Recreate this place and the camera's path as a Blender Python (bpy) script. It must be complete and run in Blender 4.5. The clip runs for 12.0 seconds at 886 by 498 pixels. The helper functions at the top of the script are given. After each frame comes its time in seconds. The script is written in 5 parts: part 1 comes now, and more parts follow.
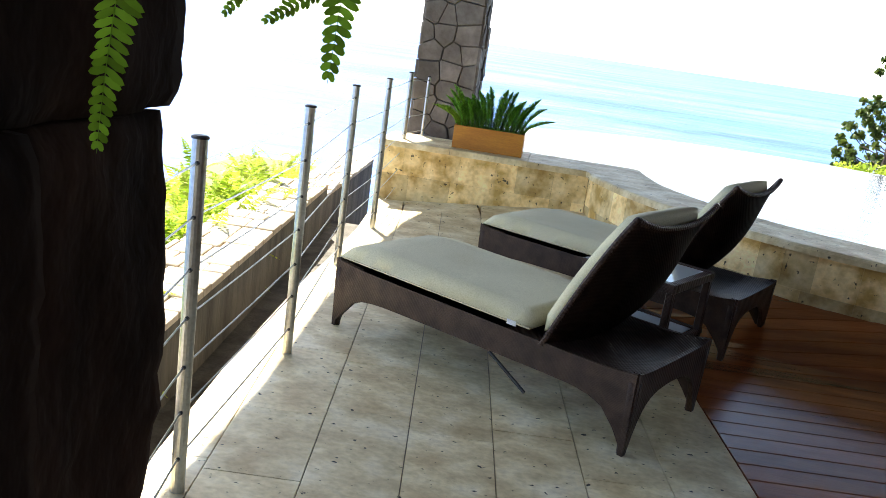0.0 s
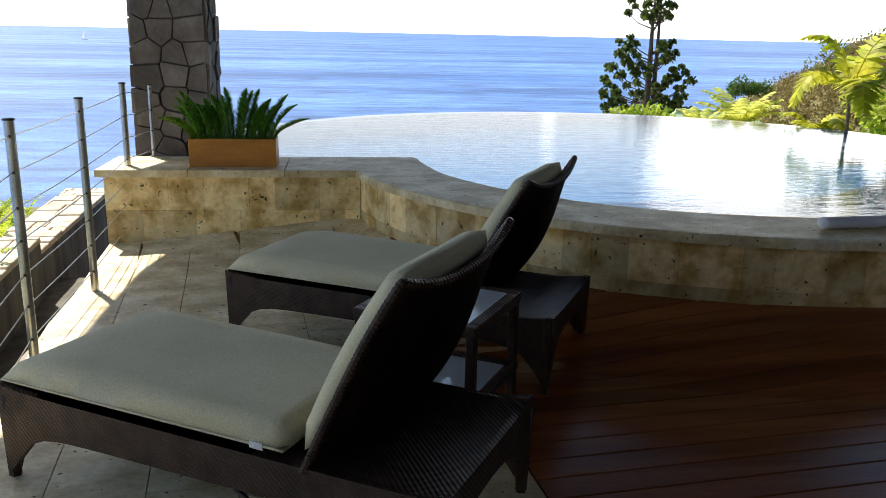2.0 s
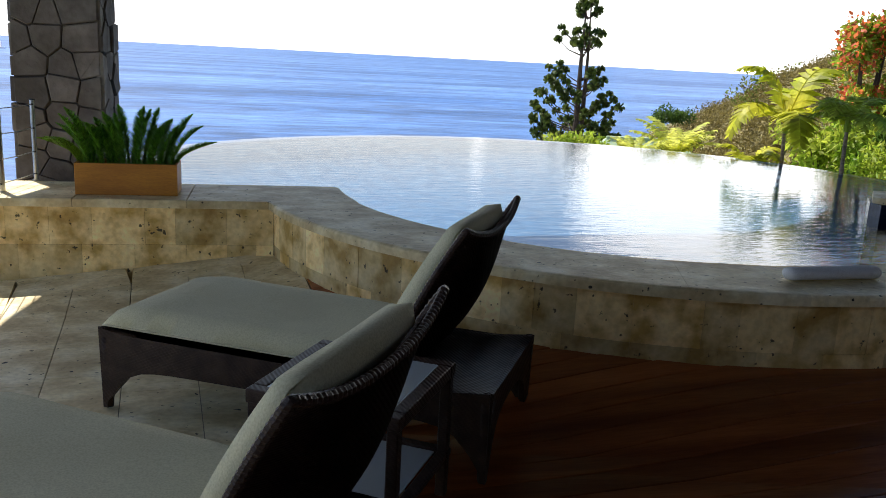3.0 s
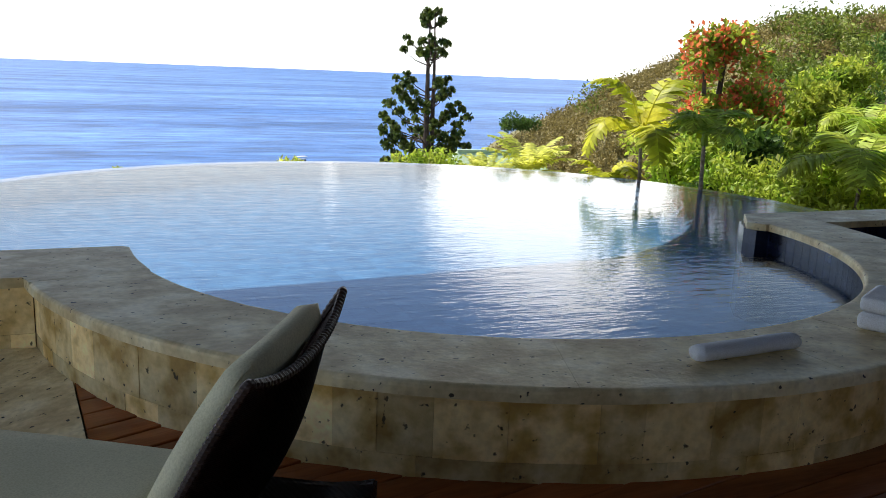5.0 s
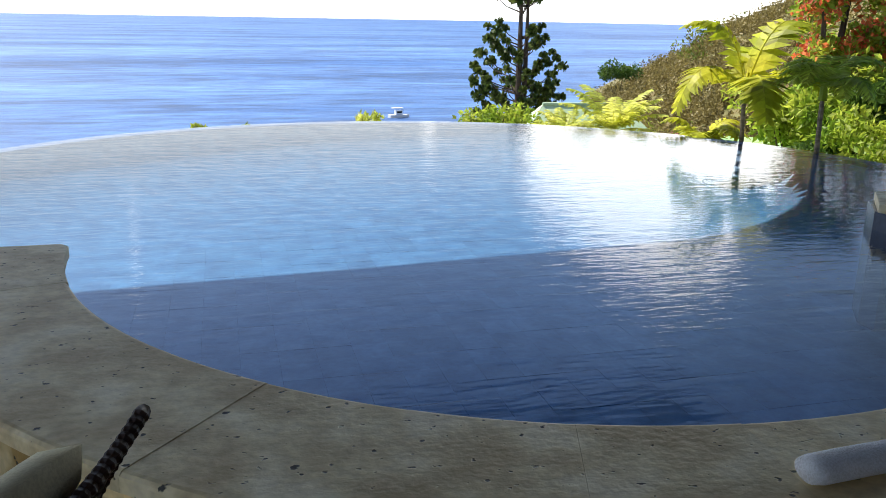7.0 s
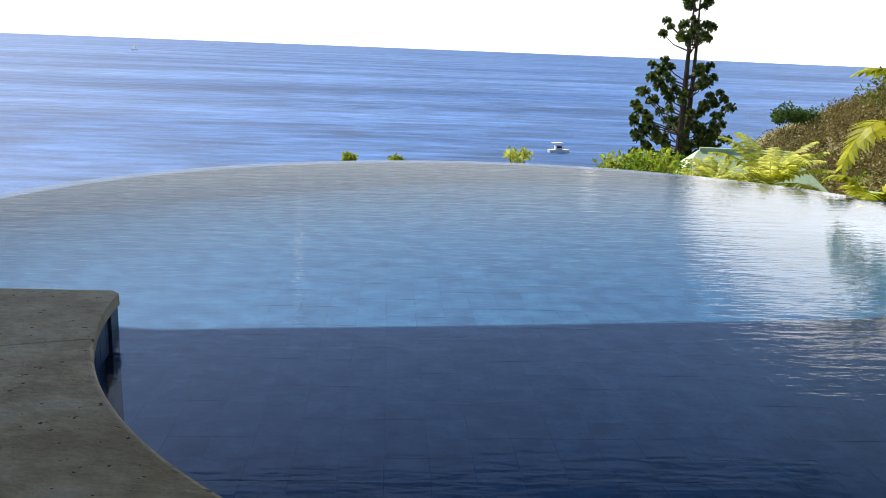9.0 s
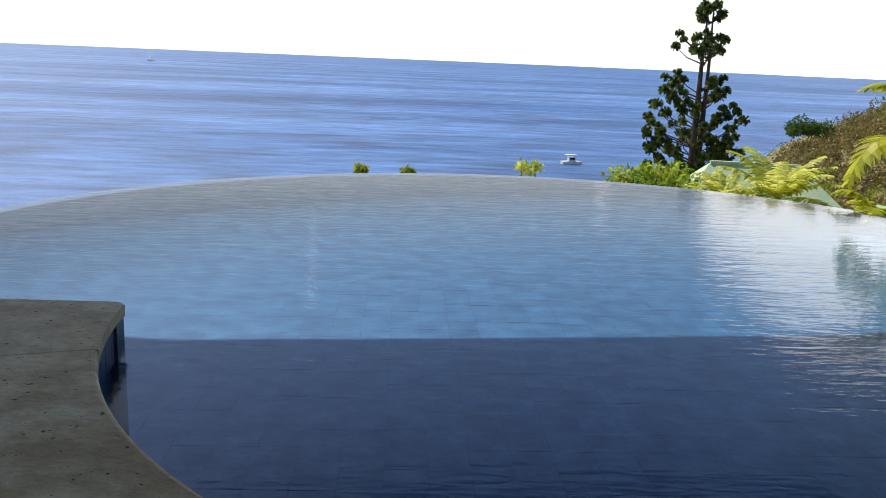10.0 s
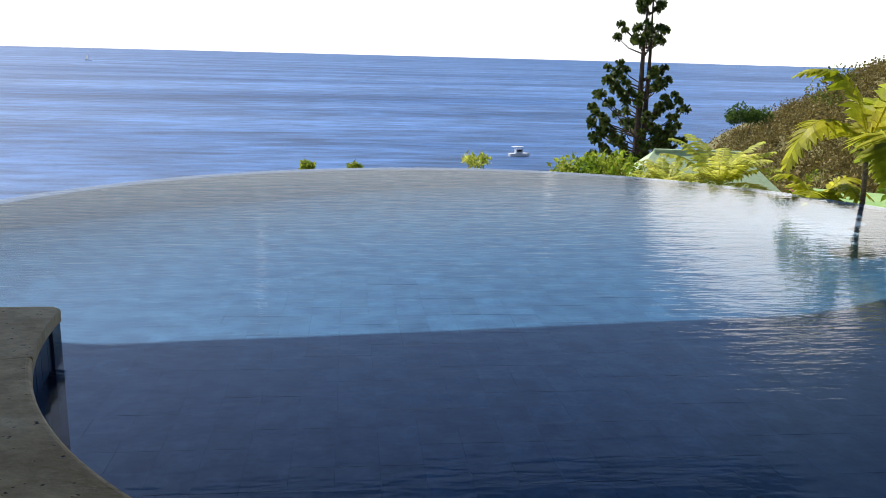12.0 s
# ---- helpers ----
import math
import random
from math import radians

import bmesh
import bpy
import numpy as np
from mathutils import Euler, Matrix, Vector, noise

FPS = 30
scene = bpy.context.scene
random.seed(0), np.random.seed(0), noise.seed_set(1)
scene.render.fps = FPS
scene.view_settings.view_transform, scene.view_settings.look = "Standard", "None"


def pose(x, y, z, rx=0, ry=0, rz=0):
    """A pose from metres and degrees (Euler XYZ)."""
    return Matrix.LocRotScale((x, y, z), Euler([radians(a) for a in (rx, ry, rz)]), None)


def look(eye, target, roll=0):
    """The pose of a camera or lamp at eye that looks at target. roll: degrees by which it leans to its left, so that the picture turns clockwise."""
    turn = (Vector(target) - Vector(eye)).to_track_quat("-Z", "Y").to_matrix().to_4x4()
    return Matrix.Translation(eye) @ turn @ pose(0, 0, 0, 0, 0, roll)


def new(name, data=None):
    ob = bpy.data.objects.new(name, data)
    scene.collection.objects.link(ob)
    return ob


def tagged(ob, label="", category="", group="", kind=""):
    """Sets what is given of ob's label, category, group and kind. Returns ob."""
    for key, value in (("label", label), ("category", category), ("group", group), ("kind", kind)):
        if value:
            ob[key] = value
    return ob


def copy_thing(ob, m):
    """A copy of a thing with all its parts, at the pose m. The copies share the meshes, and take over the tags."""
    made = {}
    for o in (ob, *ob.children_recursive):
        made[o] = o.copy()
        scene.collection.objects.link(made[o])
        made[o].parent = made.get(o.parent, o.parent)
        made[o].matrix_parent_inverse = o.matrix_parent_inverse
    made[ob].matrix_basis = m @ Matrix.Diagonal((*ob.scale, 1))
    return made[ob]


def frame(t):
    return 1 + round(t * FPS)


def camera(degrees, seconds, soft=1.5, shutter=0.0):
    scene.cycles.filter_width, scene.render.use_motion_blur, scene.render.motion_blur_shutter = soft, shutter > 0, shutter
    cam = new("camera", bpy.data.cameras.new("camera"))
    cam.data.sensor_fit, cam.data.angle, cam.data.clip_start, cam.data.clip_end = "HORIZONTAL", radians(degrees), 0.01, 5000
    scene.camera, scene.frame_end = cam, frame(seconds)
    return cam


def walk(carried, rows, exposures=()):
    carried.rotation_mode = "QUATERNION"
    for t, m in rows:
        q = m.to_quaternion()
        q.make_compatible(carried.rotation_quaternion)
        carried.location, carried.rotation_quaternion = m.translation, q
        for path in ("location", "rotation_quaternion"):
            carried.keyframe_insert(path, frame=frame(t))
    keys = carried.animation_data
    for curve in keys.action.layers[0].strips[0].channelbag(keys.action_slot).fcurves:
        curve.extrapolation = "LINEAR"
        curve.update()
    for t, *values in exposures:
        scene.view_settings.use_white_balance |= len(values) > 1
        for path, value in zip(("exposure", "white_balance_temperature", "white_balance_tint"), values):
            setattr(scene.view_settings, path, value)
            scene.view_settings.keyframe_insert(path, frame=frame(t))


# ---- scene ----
cam = camera(55.9, 12.0, soft=0.75)

PATH = [
    (0, (1.484, -7.927, 1.613), (1.253, -6.004, 1.115), 8.2),
    (0.5, (1.538, -7.682, 1.639), (1.482, -5.722, 1.242), 1.8),
    (1, (1.658, -7.336, 1.646), (1.626, -5.379, 1.235), 4.6),
    (1.5, (1.699, -6.997, 1.637), (1.864, -5.051, 1.203), 4.1),
    (2, (1.696, -6.694, 1.649), (1.923, -4.773, 1.141), 1.2),
    (2.5, (1.754, -6.393, 1.647), (2.002, -4.459, 1.202), 2.3),
    (3, (1.808, -6.032, 1.633), (2.203, -4.125, 1.178), 3.0),
    (3.5, (1.832, -5.759, 1.645), (2.542, -3.97, 1.104), 2.0),
    (5.5, (2.45, -4.64, 1.714), (3.166, -2.815, 1.319), 2.3),
    (6, (2.666, -4.377, 1.71), (3.31, -2.565, 1.161), 1.3),
    (6.5, (2.85, -4.09, 1.701), (3.656, -2.339, 1.166), 1.6),
    (7, (3.056, -3.833, 1.689), (3.55, -1.971, 1.151), 1.0),
    (7.5, (3.285, -3.672, 1.732), (3.558, -1.792, 1.106), 0.7),
    (9.5, (3.534, -3.279, 1.734), (3.654, -1.333, 1.289), 2.5),
    (10, (3.567, -3.375, 1.765), (3.671, -1.429, 1.316), 2.4),
    (10.5, (3.552, -3.31, 1.746), (3.64, -1.365, 1.287), 1.0),
    (11, (3.589, -3.406, 1.78), (3.594, -1.457, 1.334), 1.3),
    (11.5, (3.588, -3.379, 1.767), (3.616, -1.432, 1.311), 1.2),
    (12, (3.592, -3.344, 1.749), (3.814, -1.41, 1.291), 1.5),
]
walk(cam, [(t, look(eye, target, roll)) for t, eye, target, roll in PATH],
     exposures=[(0, 2.05), (0.5, 1.75), (1.0, 1.25), (1.5, 1.0), (2.5, 0.78), (3.5, 0.65), (5.5, 0.8), (7.5, 0.8), (9.5, 0.15), (12.0, 0.1)])

# ---- light ----
SUN_AZ, SUN_EL = -33.0, 52.0          # degrees, clockwise from +y
world = bpy.data.worlds.new("sky")
scene.world = world
world.use_nodes = True
wn = world.node_tree
sky = wn.nodes.new("ShaderNodeTexSky")
sky.sky_type = "NISHITA"
sky.sun_disc = False
sky.sun_elevation, sky.sun_rotation = radians(SUN_EL), radians(SUN_AZ)
sky.dust_density, sky.air_density = 1.0, 1.0
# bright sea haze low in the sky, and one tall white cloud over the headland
tc = wn.nodes.new("ShaderNodeTexCoord")
sep = wn.nodes.new("ShaderNodeSeparateXYZ")
wn.links.new(tc.outputs["Generated"], sep.inputs[0])
hz = wn.nodes.new("ShaderNodeMapRange")
hz.inputs[1].default_value, hz.inputs[2].default_value, hz.inputs[3].default_value, hz.inputs[4].default_value = 0.0, 0.24, 1.0, 0.0
hz.interpolation_type = "SMOOTHSTEP"
wn.links.new(sep.outputs[2], hz.inputs[0])
haze = wn.nodes.new("ShaderNodeMix")
haze.data_type = "RGBA"
haze.inputs[7].default_value = (10.8, 10.9, 11.1, 1)
wn.links.new(hz.outputs[0], haze.inputs[0])
wn.links.new(sky.outputs[0], haze.inputs[6])
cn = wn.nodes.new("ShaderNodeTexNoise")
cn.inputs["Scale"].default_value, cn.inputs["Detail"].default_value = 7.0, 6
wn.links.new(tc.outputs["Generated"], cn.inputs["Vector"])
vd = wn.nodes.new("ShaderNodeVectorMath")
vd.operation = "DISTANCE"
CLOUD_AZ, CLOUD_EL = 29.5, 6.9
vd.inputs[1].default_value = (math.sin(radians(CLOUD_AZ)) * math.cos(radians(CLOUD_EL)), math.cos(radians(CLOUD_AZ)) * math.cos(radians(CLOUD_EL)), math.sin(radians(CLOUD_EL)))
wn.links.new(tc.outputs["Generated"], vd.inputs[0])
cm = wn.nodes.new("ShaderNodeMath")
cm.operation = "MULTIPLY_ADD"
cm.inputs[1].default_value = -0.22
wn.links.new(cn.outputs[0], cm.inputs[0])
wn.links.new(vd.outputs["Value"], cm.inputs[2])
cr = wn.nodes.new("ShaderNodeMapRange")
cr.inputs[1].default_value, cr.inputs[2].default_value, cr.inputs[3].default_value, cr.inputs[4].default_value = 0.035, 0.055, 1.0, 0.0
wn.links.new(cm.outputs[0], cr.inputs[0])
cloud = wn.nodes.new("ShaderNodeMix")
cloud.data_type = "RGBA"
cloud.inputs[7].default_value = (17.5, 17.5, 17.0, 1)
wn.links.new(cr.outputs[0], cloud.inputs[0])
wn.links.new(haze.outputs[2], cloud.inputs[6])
# two narrow upright cloud wisps over the sea
above = cloud.outputs[2]
for az, el, size in ((13.7, 6.0, 0.013), (-6.1, 14.5, 0.008)):
    squash = wn.nodes.new("ShaderNodeVectorMath")
    squash.operation = "MULTIPLY"
    squash.inputs[1].default_value = (1, 1, 0.28)
    wn.links.new(tc.outputs["Generated"], squash.inputs[0])
    far = wn.nodes.new("ShaderNodeVectorMath")
    far.operation = "DISTANCE"
    far.inputs[1].default_value = (math.sin(radians(az)) * math.cos(radians(el)), math.cos(radians(az)) * math.cos(radians(el)), 0.28 * math.sin(radians(el)))
    wn.links.new(squash.outputs[0], far.inputs[0])
    fade = wn.nodes.new("ShaderNodeMapRange")
    fade.inputs[1].default_value, fade.inputs[2].default_value, fade.inputs[3].default_value, fade.inputs[4].default_value = 0.0, size, 0.8, 0.0
    wn.links.new(far.outputs["Value"], fade.inputs[0])
    wisp = wn.nodes.new("ShaderNodeMix")
    wisp.data_type = "RGBA"
    wisp.inputs[7].default_value = (19.0, 19.0, 18.6, 1)
    wn.links.new(fade.outputs[0], wisp.inputs[0])
    wn.links.new(above, wisp.inputs[6])
    above = wisp.outputs[2]
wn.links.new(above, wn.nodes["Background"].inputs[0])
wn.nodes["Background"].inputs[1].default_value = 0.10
sun = new("sun", bpy.data.lights.new("sun", "SUN"))
sun.data.energy, sun.data.angle, sun.data.color = 5.0, radians(0.5), (1.0, 0.94, 0.84)
sd = Vector((math.sin(radians(SUN_AZ)) * math.cos(radians(SUN_EL)), math.cos(radians(SUN_AZ)) * math.cos(radians(SUN_EL)), math.sin(radians(SUN_EL))))
sun.matrix_world = look(sd * 60, (0, 0, 0))


# ---- materials ----
def surface(name, c1, c2, scale=3.0, rough=0.7, bump=0.2, fine=40.0, metal=0.0, vary=0.0, stretch=(1, 1, 1), spec=0.5, pits=0.0, pit_scale=14.0, c3=None, trans=0.0, island=False):
    """Two-scale noise between two colours, fine bump, optional pits and variation from piece to piece."""
    m = bpy.data.materials.new(name)
    m.use_nodes = True
    nt = m.node_tree
    b = nt.nodes["Principled BSDF"]
    geo = nt.nodes.new("ShaderNodeNewGeometry")
    mp = nt.nodes.new("ShaderNodeMapping")
    mp.inputs["Scale"].default_value = stretch
    nt.links.new(geo.outputs["Position"], mp.inputs[0])

    def noise_node(sc, detail=4):
        n = nt.nodes.new("ShaderNodeTexNoise")
        n.inputs["Scale"].default_value, n.inputs["Detail"].default_value = sc, detail
        nt.links.new(mp.outputs[0], n.inputs["Vector"])
        return n
    big, small = noise_node(scale), noise_node(fine, 3)
    ramp = nt.nodes.new("ShaderNodeValToRGB")
    ramp.color_ramp.elements[0].position, ramp.color_ramp.elements[1].position = 0.36, 0.66
    ramp.color_ramp.elements[0].color, ramp.color_ramp.elements[1].color = (*c1, 1), (*c2, 1)
    if c3:
        e = ramp.color_ramp.elements.new(0.52)
        e.color = (*c3, 1)
    nt.links.new(big.outputs[0], ramp.inputs[0])
    mix = nt.nodes.new("ShaderNodeMix")
    mix.data_type, mix.blend_type = "RGBA", "MULTIPLY"
    mix.inputs[0].default_value = 0.45
    gr = nt.nodes.new("ShaderNodeValToRGB")
    gr.color_ramp.elements[0].position, gr.color_ramp.elements[1].position = 0.3, 0.62
    gr.color_ramp.elements[0].color = (0.58, 0.55, 0.50, 1)
    nt.links.new(small.outputs[0], gr.inputs[0])
    nt.links.new(ramp.outputs[0], mix.inputs[6])
    nt.links.new(gr.outputs[0], mix.inputs[7])
    out = mix.outputs[2]
    height = small.outputs[0]
    if pits:
        v = noise_node(pit_scale, 2)
        pr = nt.nodes.new("ShaderNodeValToRGB")
        pr.color_ramp.elements[0].position, pr.color_ramp.elements[1].position = 0.278, 0.322
        nt.links.new(v.outputs[0], pr.inputs[0])
        pm = nt.nodes.new("ShaderNodeMix")
        pm.data_type, pm.blend_type = "RGBA", "MULTIPLY"
        pm.inputs[0].default_value = pits
        nt.links.new(out, pm.inputs[6])
        nt.links.new(pr.outputs[0], pm.inputs[7])
        out = pm.outputs[2]
        ha = nt.nodes.new("ShaderNodeMath")
        ha.operation = "ADD"
        nt.links.new(pr.outputs[0], ha.inputs[0])
        nt.links.new(small.outputs[0], ha.inputs[1])
        height = ha.outputs[0]
    if vary:
        if island:
            rnd = geo.outputs["Random Per Island"]
        else:
            rnd = nt.nodes.new("ShaderNodeObjectInfo").outputs["Random"]
        hsv = nt.nodes.new("ShaderNodeHueSaturation")
        mr = nt.nodes.new("ShaderNodeMapRange")
        mr.inputs[3].default_value, mr.inputs[4].default_value = 1 - vary, 1 + vary
        nt.links.new(rnd, mr.inputs[0])
        nt.links.new(mr.outputs[0], hsv.inputs["Value"])
        nt.links.new(out, hsv.inputs["Color"])
        out = hsv.outputs[0]
    nt.links.new(out, b.inputs["Base Color"])
    b.inputs["Roughness"].default_value, b.inputs["Metallic"].default_value = rough, metal
    b.inputs["Specular IOR Level"].default_value = spec
    if bump:
        bp = nt.nodes.new("ShaderNodeBump")
        bp.inputs["Strength"].default_value, bp.inputs["Distance"].default_value = bump, 0.01
        nt.links.new(height, bp.inputs["Height"])
        nt.links.new(bp.outputs[0], b.inputs["Normal"])
    if trans:
        t = nt.nodes.new("ShaderNodeBsdfTranslucent")
        nt.links.new(out, t.inputs[0])
        ms = nt.nodes.new("ShaderNodeMixShader")
        ms.inputs[0].default_value = trans
        nt.links.new(b.outputs[0], ms.inputs[1])
        nt.links.new(t.outputs[0], ms.inputs[2])
        nt.links.new(ms.outputs[0], nt.nodes["Material Output"].inputs[0])
    return m


def water_material(name, tint, scale, strength, rough=0.0, fine=3.0):
    """Clear water: tinted see-through body under a rippled gloss."""
    m = bpy.data.materials.new(name)
    m.use_nodes = True
    nt = m.node_tree
    nt.nodes.remove(nt.nodes["Principled BSDF"])
    tr = nt.nodes.new("ShaderNodeBsdfTransparent")
    tr.inputs[0].default_value = (*tint, 1)
    gl = nt.nodes.new("ShaderNodeBsdfGlossy")
    gl.inputs["Roughness"].default_value = rough
    fr = nt.nodes.new("ShaderNodeLayerWeight")
    fr.inputs[0].default_value = 0.5
    pw = nt.nodes.new("ShaderNodeMath")
    pw.operation = "POWER"
    pw.inputs[1].default_value = 5.0
    nt.links.new(fr.outputs["Facing"], pw.inputs[0])
    gain = nt.nodes.new("ShaderNodeMath")
    gain.operation = "MULTIPLY_ADD"
    gain.inputs[1].default_value, gain.inputs[2].default_value = 0.98, 0.02
    nt.links.new(pw.outputs[0], gain.inputs[0])
    geo = nt.nodes.new("ShaderNodeNewGeometry")
    mp = nt.nodes.new("ShaderNodeMapping")
    mp.inputs["Scale"].default_value = (0.5, 1.9, 1)
    nt.links.new(geo.outputs["Position"], mp.inputs[0])
    heights = []
    for sc in (scale, scale * fine):
        n = nt.nodes.new("ShaderNodeTexNoise")
        n.inputs["Scale"].default_value, n.inputs["Detail"].default_value = sc, 2
        nt.links.new(mp.outputs[0], n.inputs["Vector"])
        heights.append(n)
    add = nt.nodes.new("ShaderNodeMath")
    add.operation = "MULTIPLY_ADD"
    add.inputs[1].default_value = 0.5
    nt.links.new(heights[1].outputs[0], add.inputs[0])
    nt.links.new(heights[0].outputs[0], add.inputs[2])
    bp = nt.nodes.new("ShaderNodeBump")
    bp.inputs["Strength"].default_value, bp.inputs["Distance"].default_value = strength, 0.03
    nt.links.new(add.outputs[0], bp.inputs["Height"])
    nt.links.new(bp.outputs[0], gl.inputs["Normal"])
    nt.links.new(bp.outputs[0], fr.inputs["Normal"])
    mx = nt.nodes.new("ShaderNodeMixShader")
    nt.links.new(gain.outputs[0], mx.inputs[0])
    nt.links.new(tr.outputs[0], mx.inputs[1])
    nt.links.new(gl.outputs[0], mx.inputs[2])
    nt.links.new(mx.outputs[0], nt.nodes["Material Output"].inputs[0])
    return m


M_TRAV = surface("travertine", (0.60, 0.46, 0.24), (0.92, 0.82, 0.57), 4.4, 0.55, 0.45, 30, vary=0.08, pits=0.95, pit_scale=24, c3=(0.78, 0.655, 0.38), stretch=(1.0, 1.25, 1))
M_CLAD = surface("travertine_cladding", (0.50, 0.31, 0.08), (0.92, 0.75, 0.41), 5.5, 0.6, 0.45, 28, vary=0.3, pits=0.85, pit_scale=24, c3=(0.82, 0.62, 0.29))
M_GROUT = surface("grout", (0.25, 0.21, 0.16), (0.36, 0.31, 0.25), 8, 0.9, 0.3)
M_WOOD = surface("deck_wood", (0.18, 0.045, 0.011), (0.34, 0.10, 0.026), 1.6, 0.22, 0.08, 26, vary=0.22, spec=0.38, stretch=(0.35, 4, 1))
M_WICKER = surface("wicker", (0.030, 0.016, 0.012), (0.065, 0.038, 0.028), 12, 0.45, 0.4, 110, spec=0.25)
M_CUSHION = surface("cushion_cloth", (0.62, 0.57, 0.37), (0.70, 0.65, 0.44), 2.5, 0.9, 0.15, 160)
M_STEEL = surface("brushed_steel", (0.42, 0.42, 0.40), (0.6, 0.6, 0.58), 6, 0.32, 0.05, 60, metal=0.9)
M_BLACK = surface("black_plastic", (0.01, 0.01, 0.01), (0.02, 0.02, 0.02), 6, 0.5, 0.05)
M_STONE = surface("pillar_stone", (0.13, 0.105, 0.085), (0.27, 0.235, 0.20), 3.5, 0.85, 0.6, 22, vary=0.3, c3=(0.2, 0.165, 0.14))
# entrance pillar stone, its deep backlit shade put into a near-black colour
M_SHADESTONE = surface("stone_shade_dark", (0.004, 0.0028, 0.002), (0.026, 0.014, 0.009), 4, 0.95, 1.0, 22, vary=0.25, spec=0.05, stretch=(1, 1, 0.6))
M_MORTAR = surface("mortar", (0.09, 0.075, 0.065), (0.14, 0.12, 0.10), 9, 0.95, 0.4)
M_PLANTER = surface("planter_wood", (0.46, 0.17, 0.008), (0.60, 0.25, 0.014), 2.0, 0.5, 0.1, 40, stretch=(1, 1, 6))
M_TOWEL = surface("towel", (0.78, 0.79, 0.82), (0.86, 0.87, 0.9), 8, 0.95, 0.5, 180)
M_TILE = surface("pool_tile", (0.008, 0.012, 0.03), (0.022, 0.03, 0.065), 6, 0.25, 0.1, 30, vary=0.3)
M_POOLFLOOR = surface("pool_floor_tile", (0.044, 0.128, 0.215), (0.082, 0.212, 0.315), 5, 0.4, 0.1, 30, vary=0.12, island=True)
M_EDGE = surface("edge_tile", (0.03, 0.05, 0.12), (0.05, 0.08, 0.17), 5, 0.4, 0.1, 30, vary=0.12)
# concrete colour lowered to carry the shadow on wall face and gutter
M_CONC = surface("concrete_shade_toned", (0.07, 0.065, 0.05), (0.16, 0.145, 0.115), 2.0, 0.9, 0.5, 18, stretch=(3, 3, 0.5))
M_PAVER = surface("wall_cap_stone", (0.45, 0.38, 0.28), (0.66, 0.58, 0.46), 5, 0.8, 0.5, 24, vary=0.18)
M_ROOF = surface("roof_timber", (0.05, 0.028, 0.016), (0.09, 0.05, 0.03), 2.0, 0.7, 0.2, 30, stretch=(4, 0.4, 1))
# plaster set near black so the added walls bounce little light
M_PLASTER = surface("dimmed_plaster", (0.05, 0.04, 0.03), (0.08, 0.065, 0.05), 1.5, 0.9, 0.2)
M_BARK = surface("bark", (0.06, 0.042, 0.03), (0.14, 0.10, 0.072), 9, 0.9, 0.5, 40, stretch=(1, 1, 0.3))
M_PALMBARK = surface("palm_bark", (0.20, 0.15, 0.10), (0.34, 0.27, 0.19), 9, 0.85, 0.5, 40, stretch=(1, 1, 4))
M_GROUND = surface("hill_ground", (0.17, 0.125, 0.05), (0.25, 0.19, 0.08), 0.25, 0.95, 0.4, 2.5, c3=(0.17, 0.17, 0.06))


def leaf(name, c1, c2, trans=0.35, scale=1.5):
    return surface(name, c1, c2, scale, 0.5, 0.0, 20, spec=0.25, vary=0.45, trans=trans, island=True)


L_FERN = leaf("fern_leaf", (0.16, 0.34, 0.02), (0.32, 0.52, 0.05), 0.55)
L_FOX = leaf("foxtail_leaf", (0.15, 0.38, 0.03), (0.28, 0.56, 0.06), 0.45)
L_GRASS = leaf("bright_grass", (0.34, 0.50, 0.03), (0.60, 0.70, 0.07), 0.5)
L_PINE = leaf("pine_needle", (0.055, 0.10, 0.02), (0.16, 0.20, 0.035), 0.25)
L_PALM = leaf("palm_leaf", (0.26, 0.42, 0.03), (0.52, 0.58, 0.08), 0.5)
L_YELLOW = leaf("yellow_palm_leaf", (0.40, 0.46, 0.02), (0.70, 0.66, 0.045), 0.45)
M_SAIL = surface("sail_cloth", (0.8, 0.8, 0.8), (0.9, 0.9, 0.9), 2.0, 0.9, 0.0, trans=0.6)
M_LAWN = surface("lawn", (0.26, 0.46, 0.16), (0.38, 0.56, 0.25), 3.0, 0.95, 0.4, 60)
L_BUSH = leaf("bush_leaf", (0.20, 0.33, 0.03), (0.50, 0.54, 0.07), 0.5)
L_PALE = leaf("pale_leaf", (0.46, 0.54, 0.07), (0.78, 0.78, 0.20), 0.5)
M_SHEET = surface("pale_green_sheet", (0.42, 0.58, 0.36), (0.55, 0.68, 0.46), 1.2, 0.6, 0.1, 12, stretch=(1, 1, 3))
L_DARK = leaf("dark_leaf", (0.06, 0.13, 0.02), (0.14, 0.22, 0.04), 0.35)
L_DRY = leaf("dry_scrub", (0.21, 0.17, 0.055), (0.31, 0.25, 0.085), 0.25)
L_HILL = leaf("hill_leaf", (0.12, 0.18, 0.022), (0.26, 0.30, 0.05), 0.3, 0.3)
L_RED = leaf("red_blossom", (0.70, 0.13, 0.05), (0.80, 0.26, 0.10), 0.45)
L_PINK = leaf("pink_blossom", (0.55, 0.1, 0.25), (0.6, 0.16, 0.3), 0.3)


